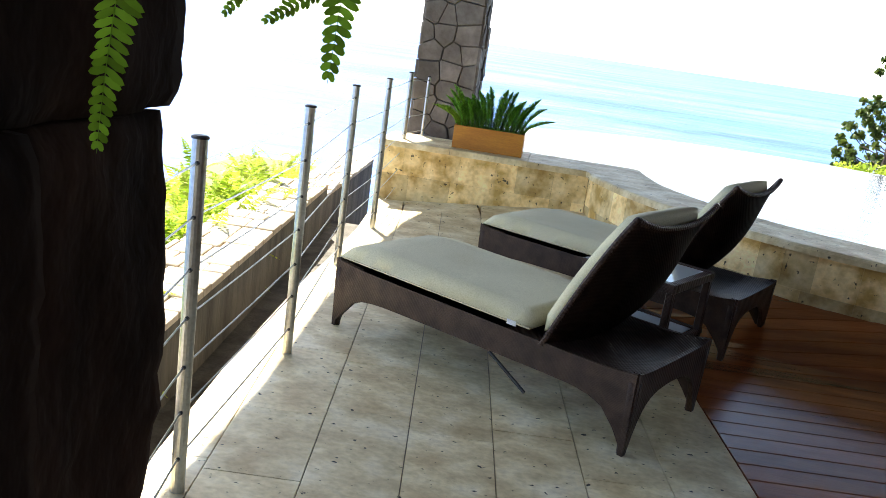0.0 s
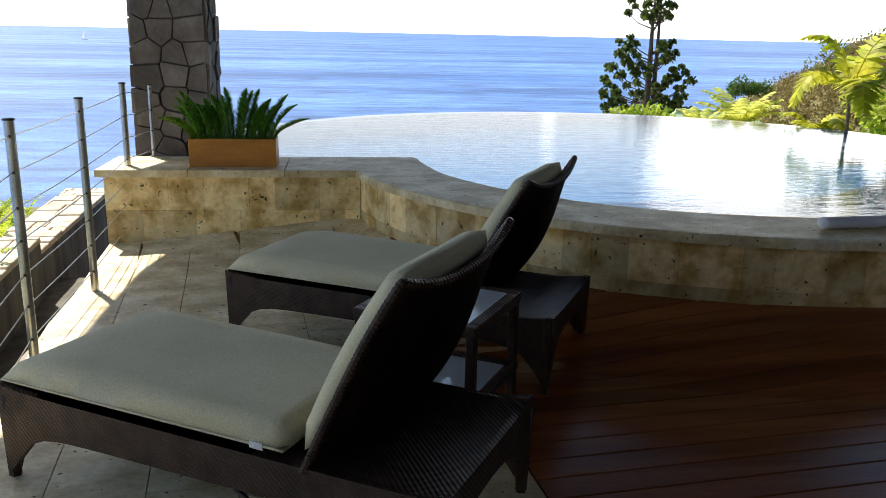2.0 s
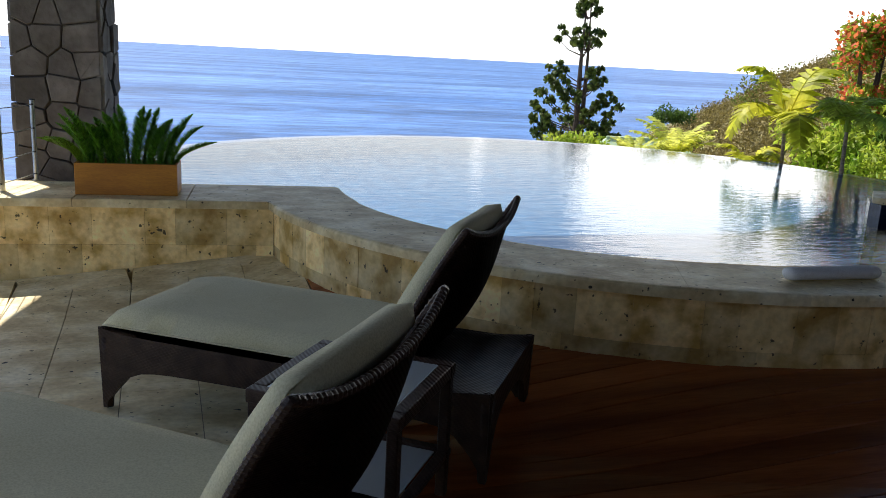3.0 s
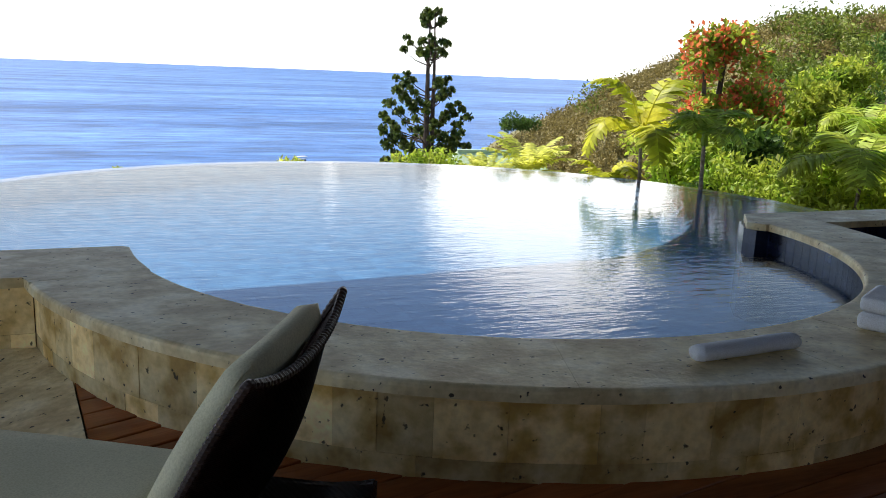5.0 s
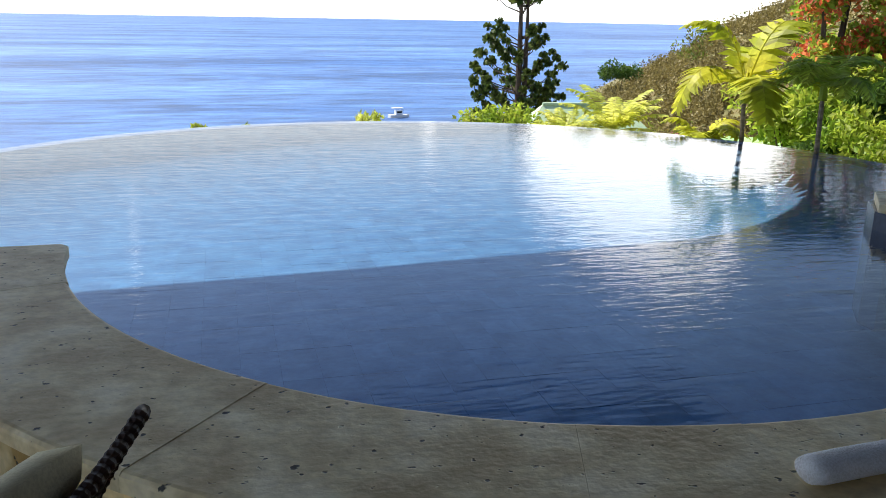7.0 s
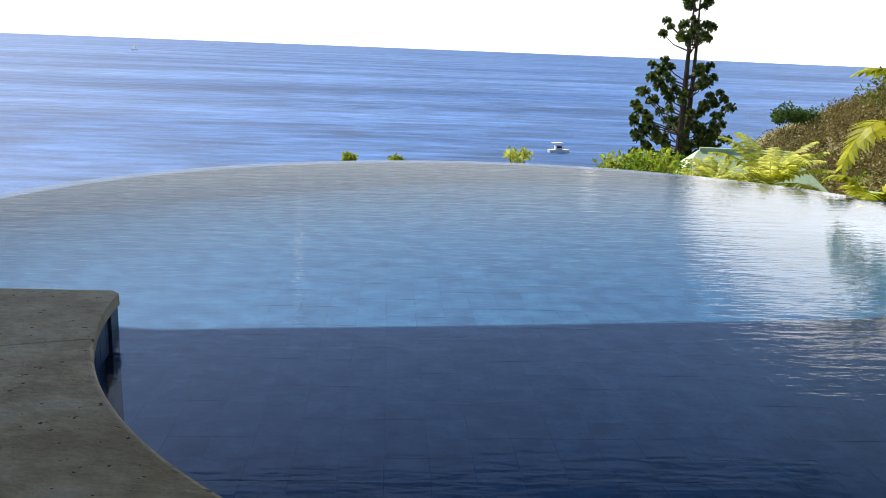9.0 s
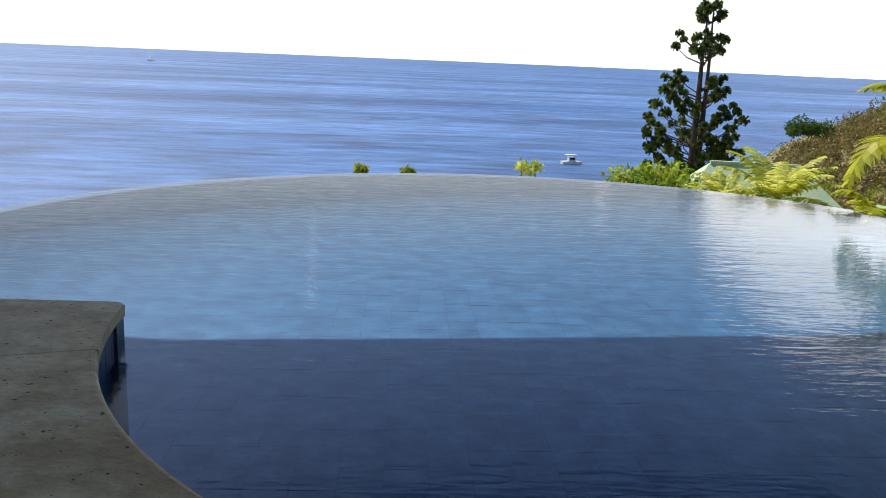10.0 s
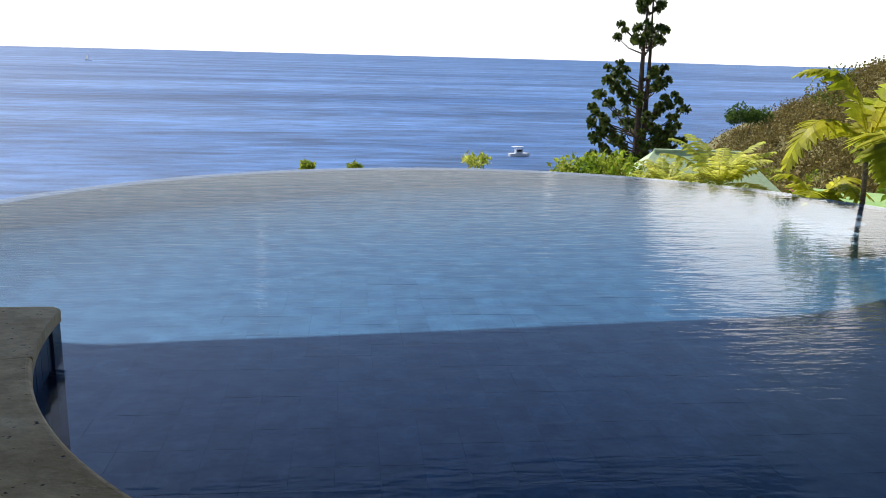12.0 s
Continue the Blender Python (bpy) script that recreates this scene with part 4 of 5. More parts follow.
# towels on the coping
def rolled_towel(label, x, y, ang, length, rad, seed):
    th = bmesh.new()
    n, m = 22, 18
    rings = []
    for i in range(n + 1):
        s = i / n
        ring = []
        for k in range(m):
            a = 2 * math.pi * k / m
            e = rad * (1 + 0.05 * noise.noise((s * 5, math.cos(a) * 1.5, seed)) - 0.12 * (s < 0.02 or s > 0.98))
            ring.append(th.verts.new((length * (s - 0.5), math.cos(a) * e * 1.15, max(0.0, rad * 0.74 + math.sin(a) * e * 0.80))))
        rings.append(ring)
    for r0, r1 in zip(rings, rings[1:]):
        for k in range(m):
            th.faces.new((r0[k], r0[(k + 1) % m], r1[(k + 1) % m], r1[k]))
    th.faces.new(rings[0][::-1])
    th.faces.new(rings[-1])
    ob = part("rolled_towel", th, M_TOWEL, smooth=True)
    ob.matrix_basis = pose(x, y, COPE_Z + 0.004, 0, 0, ang)
    return tagged(ob, label, "towel", "towels on the coping")


rolled_towel("long white rolled towel lying on the coping", 4.69, -2.255, 4, 0.55, 0.044, 1.0)
rolled_towel("short white rolled towel on the coping", 6.37, -1.76, 50, 0.22, 0.07, 2.0)
for k in range(2):
    b = bmesh.new()
    box(b, -0.17 + 0.006 * k, -0.12, 0, 0.17 - 0.004 * k, 0.12 + 0.003 * k, 0.083, 0.03, 4)
    tw = part("folded_towel", b, M_TOWEL, smooth=True)
    tw.matrix_basis = pose(5.68, -2.12, COPE_Z + 0.004 + 0.083 * k, 0, 0, 28 + 2 * k)
    tagged(tw, "white folded towel lying on the coping" if k == 0 else "white folded towel lying on another towel", "towel", "towels on the coping")


# hanging fern near the entrance
hf = thing("hanging_fern", "hanging sword fern with arching green fronds", "fern")
FERN = []
for k in range(2):
    hv, hfc = frond(0.34, 34, 0.030, 0.0085, 0.10 + 0.1 * k, 0.05, 0.55, 3 + k, 0.0012, True)
    me = bpy.data.meshes.new("frond")
    me.from_pydata([tuple(p) for p in hv], [], hfc)
    me.materials.append(L_FERN)
    FERN.append(me)
basket = Vector((1.20, -7.10, 2.0))
for k, (start, tip, spin) in enumerate((((1.298, -7.20, 1.86), (1.283, -7.24, 1.555), 8), ((1.37, -7.21, 1.72), (1.235, -7.26, 1.588), -25), ((1.30, -7.24, 1.74), (1.195, -7.265, 1.60), 20),
                                        ((1.14, -7.26, 1.78), (1.106, -7.32, 1.475), 10), ((1.22, -7.22, 1.82), (1.19, -7.12, 1.61), 50), ((1.05, -7.1, 1.82), (0.98, -7.15, 1.56), -30))):
    start, tip = Vector(start), Vector(tip)
    d = (tip - start).normalized()
    across = Vector((0.95, 0.30, 0))
    across = (across - d * across.dot(d)).normalized()
    up = d.cross(across)
    m = Matrix(((d.x, across.x, up.x, start.x), (d.y, across.y, up.y, start.y), (d.z, across.z, up.z, start.z), (0, 0, 0, 1)))
    o = new("frond", FERN[k % 2])
    o.parent = hf
    o.matrix_basis = m @ pose(0, 0, 0, spin) @ Matrix.Diagonal(((tip - start).length / 0.34,) * 3 + (1,))
    b = bmesh.new()
    tube(b, [(basket.x, basket.y, 2.04), (basket + start) / 2 + Vector((0, 0, 0.06)), start], 0.0015, 5)
    part("stalk", b, M_BARK, hf)
b = bmesh.new()
tube(b, [(basket.x, basket.y, 1.92), (basket.x, basket.y, 1.97), (basket.x, basket.y, 2.08)], [0.05, 0.09, 0.11], 16)
part("basket", b, M_BARK, hf, "woven hanging basket")
b = bmesh.new()
tube(b, [(basket.x, basket.y, 2.05), (basket.x, basket.y, ROOF_Z)], 0.004, 6)
part("hanger_wire", b, M_STEEL, hf)


# ---- plants and distance ----
def shrub(name, label, x, y, z_top, radius, n, size, material, seed, squash=0.8, category="shrub", aspect=0.5, stems=True, clumps=14):
    th = thing(name, label, category)
    r = random.Random(seed)
    g = terrain_height(x, y) if math.hypot(x - LIP_C[0], y - LIP_C[1]) > R_LIP + 0.4 and math.hypot(x - 3.6, y + 2.5) > 7.6 else -1.3
    cs, sp = [], []
    for k in range(clumps):
        a, q = r.uniform(0, 2 * math.pi), radius * 0.75 * math.sqrt(r.random())
        cs.append((x + q * math.cos(a), y + q * math.sin(a), z_top - 0.9 * radius * squash * (0.35 + 0.9 * r.random() + 0.5 * (q / radius) ** 2)))
        sp.append(radius * r.uniform(0.28, 0.5))
    v, f = leaf_cloud(cs, sp, n // clumps, size, seed, 0.85, aspect, 0.3)
    raw("foliage", v, f, material, th)
    if stems:
        b = bmesh.new()
        for c in cs[:6]:
            tube(b, [(x + r.uniform(-0.1, 0.1), y + r.uniform(-0.1, 0.1), g - 0.1), ((x + c[0]) / 2, (y + c[1]) / 2, (g + c[2]) / 2), c], [0.035, 0.025, 0.008], 5)
        part("stems", b, M_BARK, th)
    return th


PALM_FROND = []
for k, (dr, lf) in enumerate(((1.15, 1.25), (1.4, 1.35), (0.95, 1.15))):
    v, f = frond(1.15, 30, 0.44, 0.05, dr, lf, 0.6, k, 0.014)
    me = bpy.data.meshes.new("frond")
    me.from_pydata([tuple(p) for p in v], [], f)
    me.materials.append(L_PALM)
    PALM_FROND.append(me)


def palm(label, x, y, z_crown, fronds, size, seed, z_base=-1.35, meshes=None):
    th = thing("palm_tree", label, "palm tree")
    r = random.Random(seed)
    b = bmesh.new()
    n = 14
    tube(b, [(x + 0.05 * math.sin(i / n * 2.4 + seed), y, z_base + (z_crown - z_base) * i / n) for i in range(n + 1)], [0.034 - 0.012 * i / n + 0.003 * (i % 2) for i in range(n + 1)], 10)
    part("trunk", b, M_PALMBARK, th)
    top = Vector((x + 0.05 * math.sin(2.4 + seed), y, z_crown))
    b = bmesh.new()
    tube(b, [top, top + Vector((0, 0, 0.22))], [0.045, 0.025], 8)
    part("crownshaft", b, L_PALM, th)
    for k in range(fronds):
        o = new("frond", (meshes or PALM_FROND)[k % 3])
        o.parent = th
        o.matrix_basis = Matrix.Translation(top + Vector((0, 0, 0.12))) @ pose(0, 0, 0, 0, r.uniform(-25, 20), 360 * k / fronds + r.uniform(-18, 18)) @ Matrix.Diagonal((size * r.uniform(0.85, 1.1),) * 3 + (1,))
    return th


YELLOW_FROND = []
for k, (dr, lf) in enumerate(((1.15, 1.45), (1.4, 1.35), (1.0, 0.95))):
    v, f = frond(1.1, 28, 0.32, 0.075, dr, lf, 0.5, 70 + k, 0.016)
    me = bpy.data.meshes.new("frond")
    me.from_pydata([tuple(p) for p in v], [], f)
    me.materials.append(L_YELLOW)
    YELLOW_FROND.append(me)
palm("young palm with yellow-green fronds behind the pool edge", 8.74, 4.48, 0.80, 7, 1.08, 1, meshes=YELLOW_FROND)
palm("slender palm with full green crown behind the pool edge", 8.94, 3.41, 0.93, 16, 0.55, 2)
palm("low palm with yellow fronds half hidden by the pool edge", 8.65, 5.05, 0.05, 8, 0.62, 3, meshes=YELLOW_FROND)
palm("broad green palm among shrubs beyond the pool", 10.6, 2.6, 0.55, 12, 0.95, 4)
palm("arching green palm among shrubs beyond the pool", 11.2, 1.5, 0.6, 13, 1.05, 5)
palm("tall green palm behind the shrubs", 12.2, 4.0, 0.95, 10, 0.8, 6)
PALE_FROND = []
for k, (dr, lf) in enumerate(((0.55, 1.0), (0.7, 1.25), (0.45, 0.8))):
    v, f = frond(1.0, 26, 0.24, 0.05, dr, lf, 0.5, 90 + k, 0.010)
    me = bpy.data.meshes.new("frond")
    me.from_pydata([tuple(p) for p in v], [], f)
    me.materials.append(L_PALE)
    PALE_FROND.append(me)
palm("low clump of pale feathery palm fronds beyond the pool edge", 8.25, 6.8, 0.06, 22, 0.78, 31, meshes=PALE_FROND)
palm("small clump of pale feathery palm fronds beyond the pool edge", 7.8, 7.4, -0.14, 15, 0.6, 32, meshes=PALE_FROND)
shrub("shrub", "pale variegated shrub beyond the pool edge", 7.75, 7.9, 0.30, 0.5, 900, 0.10, L_PALE, 12)
shrub("shrub", "pale variegated shrub beyond the pool edge", 9.0, 6.3, 0.25, 0.4, 600, 0.10, L_PALE, 22)
shrub("shrub", "green leafy shrub at the foot of the pine", 7.05, 8.6, 0.42, 0.65, 1600, 0.09, L_BUSH, 13)
shrub("shrub", "green leafy shrub at the foot of the pine", 7.75, 9.6, 0.36, 0.6, 1400, 0.09, L_BUSH, 14)
shrub("shrub", "tuft of pink flowers among green leaves", 9.3, 7.0, 0.16, 0.28, 200, 0.06, L_PINK, 15)
shrub("shrub", "dense green shrub below the blossom tree", 11.6, 6.9, 0.9, 1.0, 1500, 0.15, L_BUSH, 16)
shrub("shrub", "dense green shrub below the blossom tree", 12.7, 7.3, 1.3, 1.0, 1500, 0.16, L_BUSH, 17)
for i, (x, y, zt, rad, mt, sz) in enumerate(((9.7, 4.6, 0.15, 0.55, L_BUSH, 0.12), (10.2, 3.9, 0.5, 0.7, L_BUSH, 0.14), (10.0, 2.4, 0.35, 0.6, L_PALE, 0.13), (10.9, 3.2, 0.8, 0.8, L_BUSH, 0.15),
                                             (9.9, 1.6, 0.5, 0.55, L_BUSH, 0.12), (10.6, 1.2, 0.75, 0.7, L_DARK, 0.14), (11.4, 2.4, 1.0, 0.9, L_BUSH, 0.16), (11.9, 1.0, 1.3, 1.0, L_DARK, 0.16),
                                             (12.4, 3.0, 1.4, 1.1, L_BUSH, 0.18), (11.6, 5.6, 0.7, 0.9, L_BUSH, 0.16), (10.3, 5.6, 0.2, 0.5, L_DARK, 0.12), (9.2, 0.15, 0.85, 0.35, L_DARK, 0.1), (10.2, 0.3, 1.0, 0.6, L_DARK, 0.12))):
    shrub("shrub", "dense leafy garden shrub" if mt is not L_DARK else "dark green shaded garden shrub", x, y, zt, rad, 2200, sz * 0.7, mt, 30 + i, clumps=22)


def tree(name, label, x, y, z_top, crown_r, crown_h, n, size, material, seed, extra=None):
    th = thing(name, label, "tree")
    r = random.Random(seed)
    g = terrain_height(x, y)
    cs, sp = [], []
    for k in range(26):
        h = r.random()
        q = crown_r * math.sqrt(r.random()) * (1 - 0.75 * h * h)
        a = r.uniform(0, 2 * math.pi)
        cs.append((x + q * math.cos(a), y + q * math.sin(a), z_top - crown_h * (1 - h) - 0.1))
        sp.append(crown_r * r.uniform(0.16, 0.34))
    v, f = leaf_cloud(cs, sp, n // 26, size, seed, 0.75, 0.5, 0.2)
    raw("crown", v, f, material, th)
    if extra:
        top = [c for c in cs if c[2] > z_top - crown_h * 0.7]
        v, f = leaf_cloud(top, [s * 1.15 for s in sp[:len(top)]], 120, size * 0.7, seed + 1, 0.8, 0.7, 0.2)
        raw("blossom", v, f, extra, th, "orange-red blossom")
    b = bmesh.new()
    fork = Vector((x, y, g + (z_top - crown_h - g) * 0.8))
    tube(b, [(x, y, g - 0.2), fork], [0.12 * crown_r + 0.03, 0.08 * crown_r + 0.02], 8)
    for c in cs[:12]:
        tube(b, [fork, fork.lerp(Vector(c), 0.5) + Vector((0, 0, 0.1)), c], [0.05 * crown_r + 0.01, 0.03 * crown_r + 0.006, 0.008], 5)
    part("trunk", b, M_BARK, th)
    return th


tree("blossom_tree", "tree covered in orange-red blossom above green shrubs", 12.85, 8.3, 2.62, 1.45, 2.5, 5200, 0.14, L_BUSH, 51, L_RED)
for i, (x, y, zt, cr, ch, mt) in enumerate(((14.6, 7.4, 1.7, 1.5, 2.4, L_BUSH), (16.5, 8.5, 2.3, 1.8, 3.0, L_BUSH), (16.0, 5.6, 2.0, 1.7, 2.8, L_DARK), (18.5, 7.0, 2.5, 2.1, 3.4, L_BUSH),
                                            (21.0, 11.0, 2.9, 2.3, 3.6, L_BUSH), (24.0, 14.0, 3.1, 2.4, 3.8, L_DARK), (20.0, 16.5, 1.4, 1.9, 3.0, L_BUSH), (26.0, 10.0, 3.6, 2.6, 4.0, L_BUSH), (12.2, 6.4, 0.9, 1.1, 1.8, L_DARK))):
    tree("tree", "leafy green hillside tree", x, y, zt, cr, ch, 6500, 0.15, mt, 60 + i)


def pine():
    th = thing("pine_tree", "tall dark pine with tufted branches and twin trunks", "pine tree")
    x, y, r = 20.4, 44.2, random.Random(77)
    g = terrain_height(x, y)
    b = bmesh.new()
    tube(b, [(x - 0.15, y, g - 0.3), (x - 0.1, y, -2), (x - 0.12, y, 2.2), (x - 0.05, y, 5.2)], [0.28, 0.2, 0.11, 0.03], 8)
    tube(b, [(x + 0.2, y + 0.1, g - 0.3), (x + 0.28, y, -2), (x + 0.30, y, 2.0), (x + 0.22, y, 5.3)], [0.24, 0.16, 0.09, 0.03], 8)
    part("trunk", b, M_BARK, th)
    b = bmesh.new()
    tips = []
    levels = [(5.0, 0.6, 6), (4.5, 0.9, 6), (3.4, 1.7, 9), (2.7, 1.8, 10), (1.1, 2.3, 7), (0.3, 2.4, 8), (-0.5, 2.7, 9), (-1.3, 3.0, 11), (-2.2, 3.1, 12), (-3.0, 2.8, 12), (-3.8, 2.4, 10)]
    for z, reach, n in levels:
        for k in range(n):
            a = 2 * math.pi * (k + r.random() * 0.7) / n
            q = reach * r.uniform(0.45, 1.05) * (1.15 if math.cos(a) < 0 and z < 1.5 else 0.9)
            root = Vector((x + 0.05, y, z - 0.5 * q))
            tip = Vector((x + q * math.cos(a), y + q * math.sin(a), z + r.uniform(-0.15, 0.25)))
            mid = root.lerp(tip, 0.6) - Vector((0, 0, 0.12 * q))
            tube(b, [root, mid, tip], [0.05, 0.03, 0.012], 5)
            tips += [tip, mid.lerp(tip, 0.45)] if z < 1.5 else [tip]
    part("limb", b, M_BARK, th)
    v, f = [], []
    for p in tips:
        rad = r.uniform(0.24, 0.36)
        for k in range(46):
            d = Vector((r.gauss(0, 1), r.gauss(0, 1), r.gauss(0.35, 0.8))).normalized()
            t = d.orthogonal().normalized() * 0.055
            i = len(v)
            v += [p - t, p + t, p + d * rad + t * 1.4, p + d * rad * 1.05 - t * 1.2]
            f.append((i, i + 1, i + 2, i + 3))
    raw("crown", v, f, L_PINE, th)


pine()
shrub("bush", "dark round bush on the ridge above the sea", 40.7, 72.0, -2.3, 2.1, 2600, 0.26, L_DARK, 91, 0.5, "bush")
for i, (x, y, zt, rad, mt) in enumerate(((7.4, 21.2, -1.05, 0.6, L_PALE), (2.35, 21.5, -1.45, 0.3, L_BUSH), (3.75, 21.6, -1.5, 0.3, L_BUSH))):
    shrub("shrub", "small leafy crown just above the vanishing edge", x, y, zt, rad, 260, 0.18, mt, 95 + i, 0.6, "shrub", 0.3)


# lawn terrace below the pool
bm = bmesh.new()
prism(bm, [(9.7, 5.6), (12.0, 4.9), (14.5, 9.0), (11.6, 10.6)], -2.0, -0.42, 0.05, 2)
structure(part("lawn", bm, M_LAWN), "pale green lawn terrace beyond the pool")


# small house below the garden: only its pale roof shows
def garden_house(x, y, ang, half_l, half_w, eave, ridge, base):
    th = thing("garden_house", "small house with a pale green sheet roof among shrubs", "house", at=pose(x, y, 0, 0, 0, ang))
    b = bmesh.new()
    box(b, -half_l + 0.35, -half_w + 0.35, base, half_l - 0.35, half_w - 0.35, eave - 0.02)
    part("wall", b, M_PLASTER, th)
    q = half_l - half_w * 0.8
    top = [(-half_l, -half_w, eave), (half_l, -half_w, eave), (half_l, half_w, eave), (-half_l, half_w, eave), (-q, 0, ridge), (q, 0, ridge)]
    b = bmesh.new()
    up = [b.verts.new(p) for p in top]
    for fc in ((0, 1, 5, 4), (1, 2, 5), (2, 3, 4, 5), (3, 0, 4), (3, 2, 1, 0)):
        b.faces.new([up[i] for i in fc])
    roof_ob = part("roof", b, M_SHEET, th, "pale green sheet roof")
    b = bmesh.new()
    tube(b, [(-q, 0, ridge), (q, 0, ridge)], 0.05, 8)
    part("ridge_cap", b, M_SHEET, roof_ob)


garden_house(11.75, 15.6, -8, 2.3, 1.6, -1.75, -0.38, -7.0)


# scrub on the hillside
def hillside(name, label, n, leaves, size, spread, material, seed, az_range, r_range, keep):
    r = random.Random(seed)
    cs, sp = [], []
    while len(cs) < n:
        az, d = r.uniform(*az_range), r.uniform(r_range[0] ** 1.6, r_range[1] ** 1.6) ** (1 / 1.6)
        x, y = 2.5 + d * math.sin(radians(az)), -4.6 + d * math.cos(radians(az))
        if noise.noise((x * 0.07, y * 0.07, seed * 3.1)) < keep:
            continue
        z = terrain_height(x, y)
        if z < -18:
            continue
        s = spread * r.uniform(0.6, 1.4)
        for q in range(2):
            cs.append((x + r.uniform(-s, s) * 0.6, y + r.uniform(-s, s) * 0.6, z + s * r.uniform(0.3, 0.9)))
            sp.append(s * 0.8)
    v, f = leaf_cloud(cs, sp, leaves, size, seed, 0.9, 0.5, 0.3)
    tagged(raw(name, v, f, material), label, "scrub", kind="stuff")


hillside("dry_scrub", "leafless brown scrub covering the hillside", 1900, 60, 0.26, 1.0, L_DRY, 5, (22, 66), (24, 105), -0.6)
hillside("hillside_grass_scrub", "dry brown and olive scrub along the falling ridge", 1300, 60, 0.24, 0.9, L_DRY, 15, (19, 37), (22, 108), -0.8)
hillside("hillside_trees", "green treetops scattered over the dry hill", 900, 80, 0.34, 1.5, L_HILL, 6, (31, 70), (22, 100), 0.0)
hillside("hillside_bushes", "low green bushes on the slope", 420, 70, 0.2, 0.8, L_BUSH, 7, (26, 66), (16, 60), 0.05)


# fern bank outside the garden wall
def fern_bank():
    th = thing("fern_bank", "bright sunlit sword ferns growing outside the garden wall", "ferns")
    tagged(th, kind="stuff")
    r = random.Random(21)
    protos = []
    for k in range(3):
        v, f = frond(0.55, 22, 0.07, 0.022, 0.5 + 0.2 * k, 1.0 - 0.1 * k, 0.7, 40 + k, 0.004)
        protos.append(([Vector(p) for p in v], f))
    V, F = [], []
    for i in range(520):
        y = r.uniform(-6.5, 1.9)
        x = -0.64 - 0.085 * (y + 0.2) - 0.42 - r.uniform(0.0, 0.75) - (0.15 if y > -0.2 else 0)
        v, f = protos[i % 3]
        m = Matrix.Translation((x, y, -0.18 - 0.25 * r.random())) @ pose(0, 0, 0, r.uniform(-20, 20), r.uniform(-35, 5), r.uniform(0, 360)) @ Matrix.Scale(r.uniform(0.85, 1.4) * (1 if y < -0.3 else 0.6), 4)
        o = len(V)
        V += [m @ p for p in v]
        F += [tuple(o + q for q in face) for face in f]
    raw("fronds", V, F, L_GRASS, th)


fern_bank()
bm = bmesh.new()
prism(bm, [(-0.5, -8), (-1.1, -0.2), (-1.25, 2.6), (-2.6, 2.6), (-2.6, -8)], -2.0, -0.3)
structure(part("garden_bed", bm, M_GROUND), "earth bank behind the garden wall")
shrub("shrub", "dark spiky shrub below the garden wall", -2.7, -1.6, 0.05, 0.7, 700, 0.2, L_DARK, 98, aspect=0.2)


# boats
def boat(name, label, x, y, length, sail):
    th = thing(name, label, "boat", at=pose(x, y, -21.0, 0, 0, 15))
    b = bmesh.new()
    prism(b, [(-length / 2, -length * 0.14), (length * 0.25, -length * 0.16), (length / 2, 0), (length * 0.25, length * 0.16), (-length / 2, length * 0.14)], -0.1, length * 0.13, 0.05, 2)
    part("hull", b, M_TOWEL, th, "white hull")
    if sail:
        b = bmesh.new()
        tube(b, [(0, 0, 0), (0, 0, length * 1.2)], 0.06, 6)
        part("mast", b, M_STEEL, th)
        raw("sail", [(-0.1, 0, length * 0.2), (-length * 0.45, 0.15, length * 0.22), (-0.1, 0, length * 1.15), (-0.1, 0.06, length * 0.2), (-length * 0.45, 0.21, length * 0.22), (-0.1, 0.06, length * 1.15)],
            [(0, 1, 2), (3, 5, 4), (0, 3, 4, 1), (1, 4, 5, 2), (0, 2, 5, 3)], M_SAIL, th, "white sail")
    else:
        b = bmesh.new()
        box(b, -length * 0.2, -length * 0.1, length * 0.13, length * 0.12, length * 0.1, length * 0.32, 0.08, 2)
        part("cabin", b, M_TOWEL, th, "white cabin")
        b = bmesh.new()
        box(b, -length * 0.16, -length * 0.11, length * 0.20, length * 0.08, length * 0.11, length * 0.28, 0.02, 1)
        part("cabin_window", b, M_BLACK, th, "dark window band")
        b = bmesh.new()
        box(b, -length * 0.36, -length * 0.12, length * 0.40, length * 0.14, length * 0.12, length * 0.43, 0.03, 1)
        part("canopy", b, M_TOWEL, th, "white canopy")


boat("sailing_boat", "tiny white sailing boat far out at sea", -350, 1207, 9.5, True)
boat("motor_boat", "small white motor boat moored below the cliff", 42.4, 185.7, 5.2, False)


# ---- floor pieces ----
def slab_edge(y):
    return float(np.interp(y, [-8, -6, -4.6, -2.9, -1.5, -0.2, 0.2], [0.40, 0.32, 0.165, 0.055, 0.005, -0.125, -0.125]))


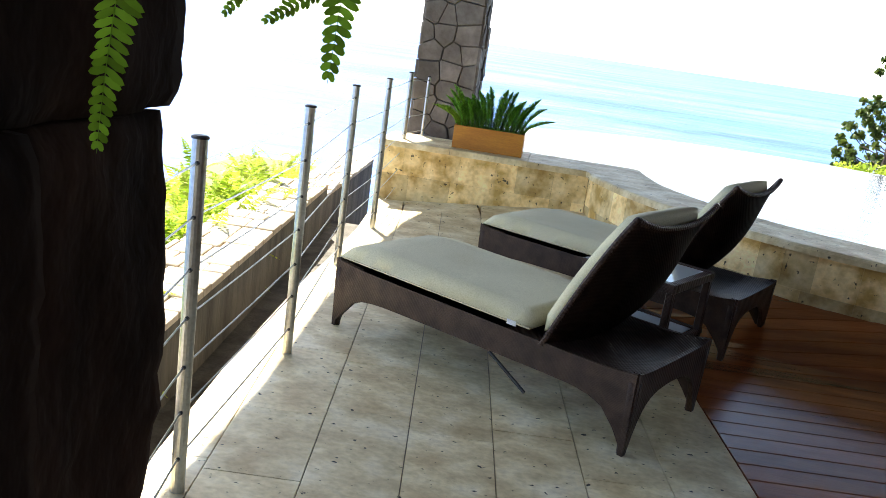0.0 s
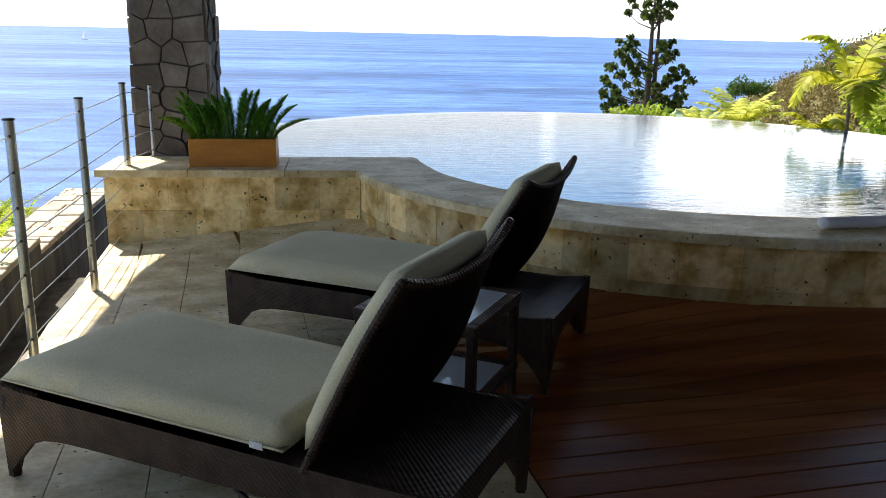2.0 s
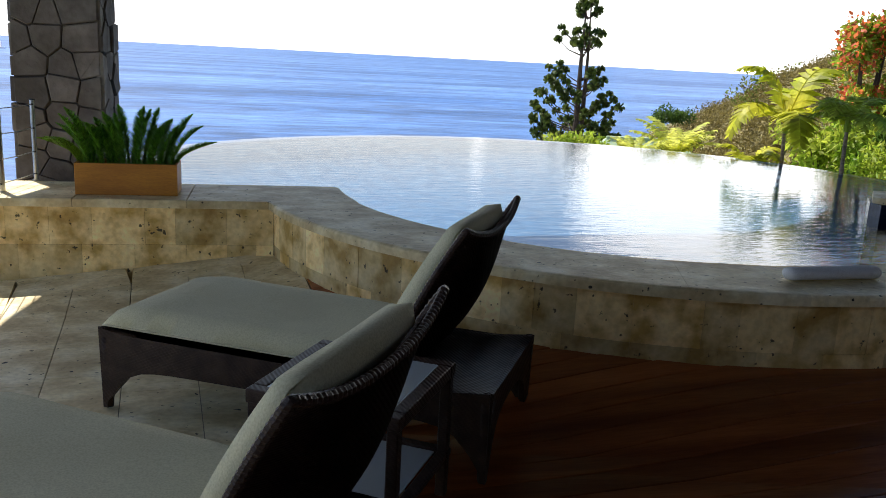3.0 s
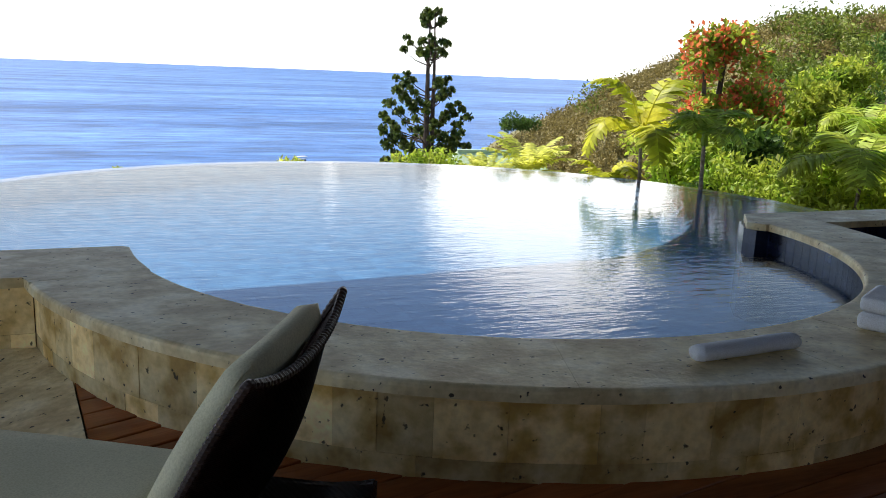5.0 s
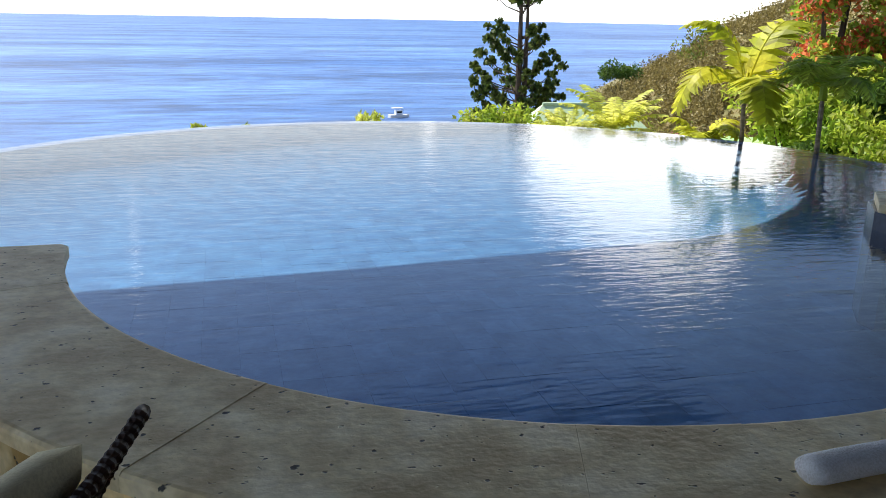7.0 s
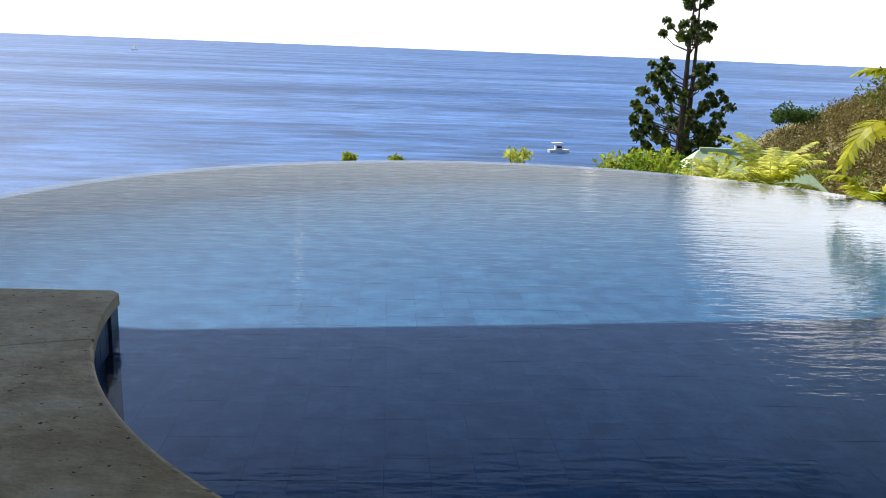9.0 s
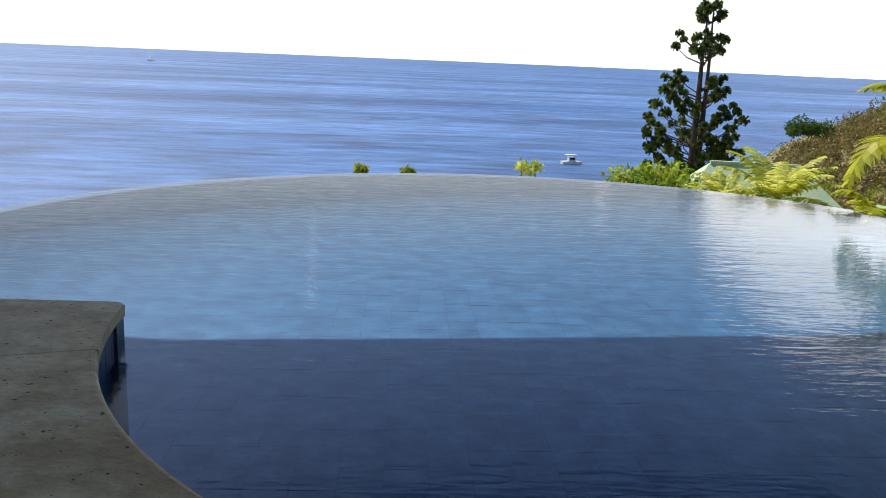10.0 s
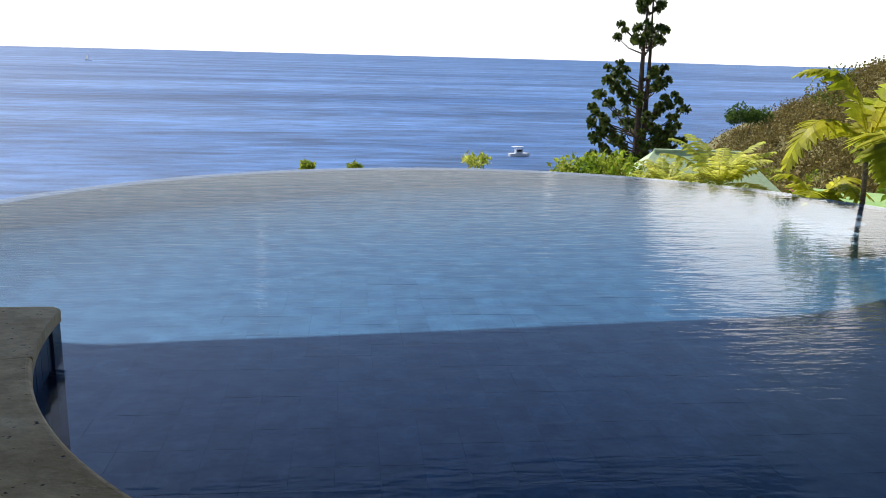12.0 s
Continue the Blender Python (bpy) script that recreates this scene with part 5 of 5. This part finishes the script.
rt = random.Random(12)
PITCH = 0.356
for row in range(-1, 7):
    q0, q1 = row * PITCH + 0.0, (row + 1) * PITCH
    if row == -1:
        continue
    p = -0.35 - rt.random() * 0.5
    while p < 9.5:
        ln = rt.choice((0.53, 0.71, 0.89))
        g = 0.0022
        cs = []
        for pp, qq in ((p + g, q0 + g), (p + ln - g, q0 + g), (p + ln - g, q1 - g), (p + g, q1 - g)):
            c = FLOOR_O + FLOOR_W * pp + FLOOR_Q * qq
            cs.append(c)
        p += ln
        mid = sum((c.x for c in cs)) / 4, sum((c.y for c in cs)) / 4
        if mid[0] < slab_edge(mid[1]) - 0.12 or mid[1] > 0.2:
            continue
        for c in cs:
            c.x = max(c.x, slab_edge(c.y) - 0.012)
            c.y = min(c.y, -0.1)
        b = bmesh.new()
        dz = rt.uniform(-0.001, 0.001)
        nu, nv = 6, 4
        grid = []
        for i in range(nu + 1):
            line_a, line_b = cs[0].lerp(cs[1], i / nu), cs[3].lerp(cs[2], i / nu)
            grid.append([line_a.lerp(line_b, j / nv) for j in range(nv + 1)])
        edge = [(i, 0) for i in range(nu)] + [(nu, j) for j in range(nv)] + [(i, nv) for i in range(nu, 0, -1)] + [(0, j) for j in range(nv, 0, -1)]
        top = [[b.verts.new((c.x, c.y, dz + rise(c.x, c.y) - (0.0025 if (i in (0, nu) or j in (0, nv)) else 0))) for j, c in enumerate(col)] for i, col in enumerate(grid)]
        low = {k: b.verts.new((grid[k[0]][k[1]].x, grid[k[0]][k[1]].y, -0.05)) for k in edge}
        for i in range(nu):
            for j in range(nv):
                b.faces.new((top[i][j], top[i + 1][j], top[i + 1][j + 1], top[i][j + 1]))
        for (i, j), (k, m2) in zip(edge, edge[1:] + edge[:1]):
            b.faces.new((low[i, j], low[k, m2], top[k][m2], top[i][j]))
        bmesh.ops.recalc_face_normals(b, faces=b.faces)
        part("floor_tile", b, M_TRAV, floor)

k = 0
p = -0.4
while p < 10.4:
    w = 0.14
    # a plank that would run into the pool stops under the wall and goes on behind it
    c0 = FLOOR_O + FLOOR_W * (p + w / 2) - Vector((POOL_C[0], POOL_C[1], 0))
    along = -c0.dot(-FLOOR_Q)
    gap2 = 2.9 ** 2 - (c0.length_squared - along ** 2)
    hole = (along - math.sqrt(gap2), along + math.sqrt(gap2)) if gap2 > 0 else (99, 99)
    q = 0.006
    while q < 7.6:
        if hole[0] - 0.05 < q < hole[1]:
            q = hole[1]
        ln = min(rt.choice((1.9, 2.4, 3.1)), 7.6 - q)
        if q < hole[0] < q + ln:
            ln = hole[0] - q
        if ln < 0.05:
            break
        n = max(1, int(ln / 0.35))
        b = bmesh.new()
        rows = []
        for i in range(n + 1):
            s = -(q + ln * i / n - (0.002 if i == n else 0))
            ring = []
            for pp, zz in ((p + 0.002, -0.05), (p + 0.002, -0.004), (p + 0.006, 0.0), (p + w - 0.006, 0.0), (p + w - 0.002, -0.004), (p + w - 0.002, -0.05)):
                c = FLOOR_O + FLOOR_W * pp + FLOOR_Q * s
                ring.append(b.verts.new((c.x, c.y, zz + (rise(c.x, c.y) if zz > -0.04 else 0))))
            rows.append(ring)
        for r0, r1 in zip(rows, rows[1:]):
            for i in range(5):
                b.faces.new((r0[i], r0[i + 1], r1[i + 1], r1[i]))
        b.faces.new(rows[0])
        b.faces.new(rows[-1][::-1])
        bmesh.ops.recalc_face_normals(b, faces=b.faces)
        part("deck_plank", b, M_WOOD, floor)
        q += ln
    p += w
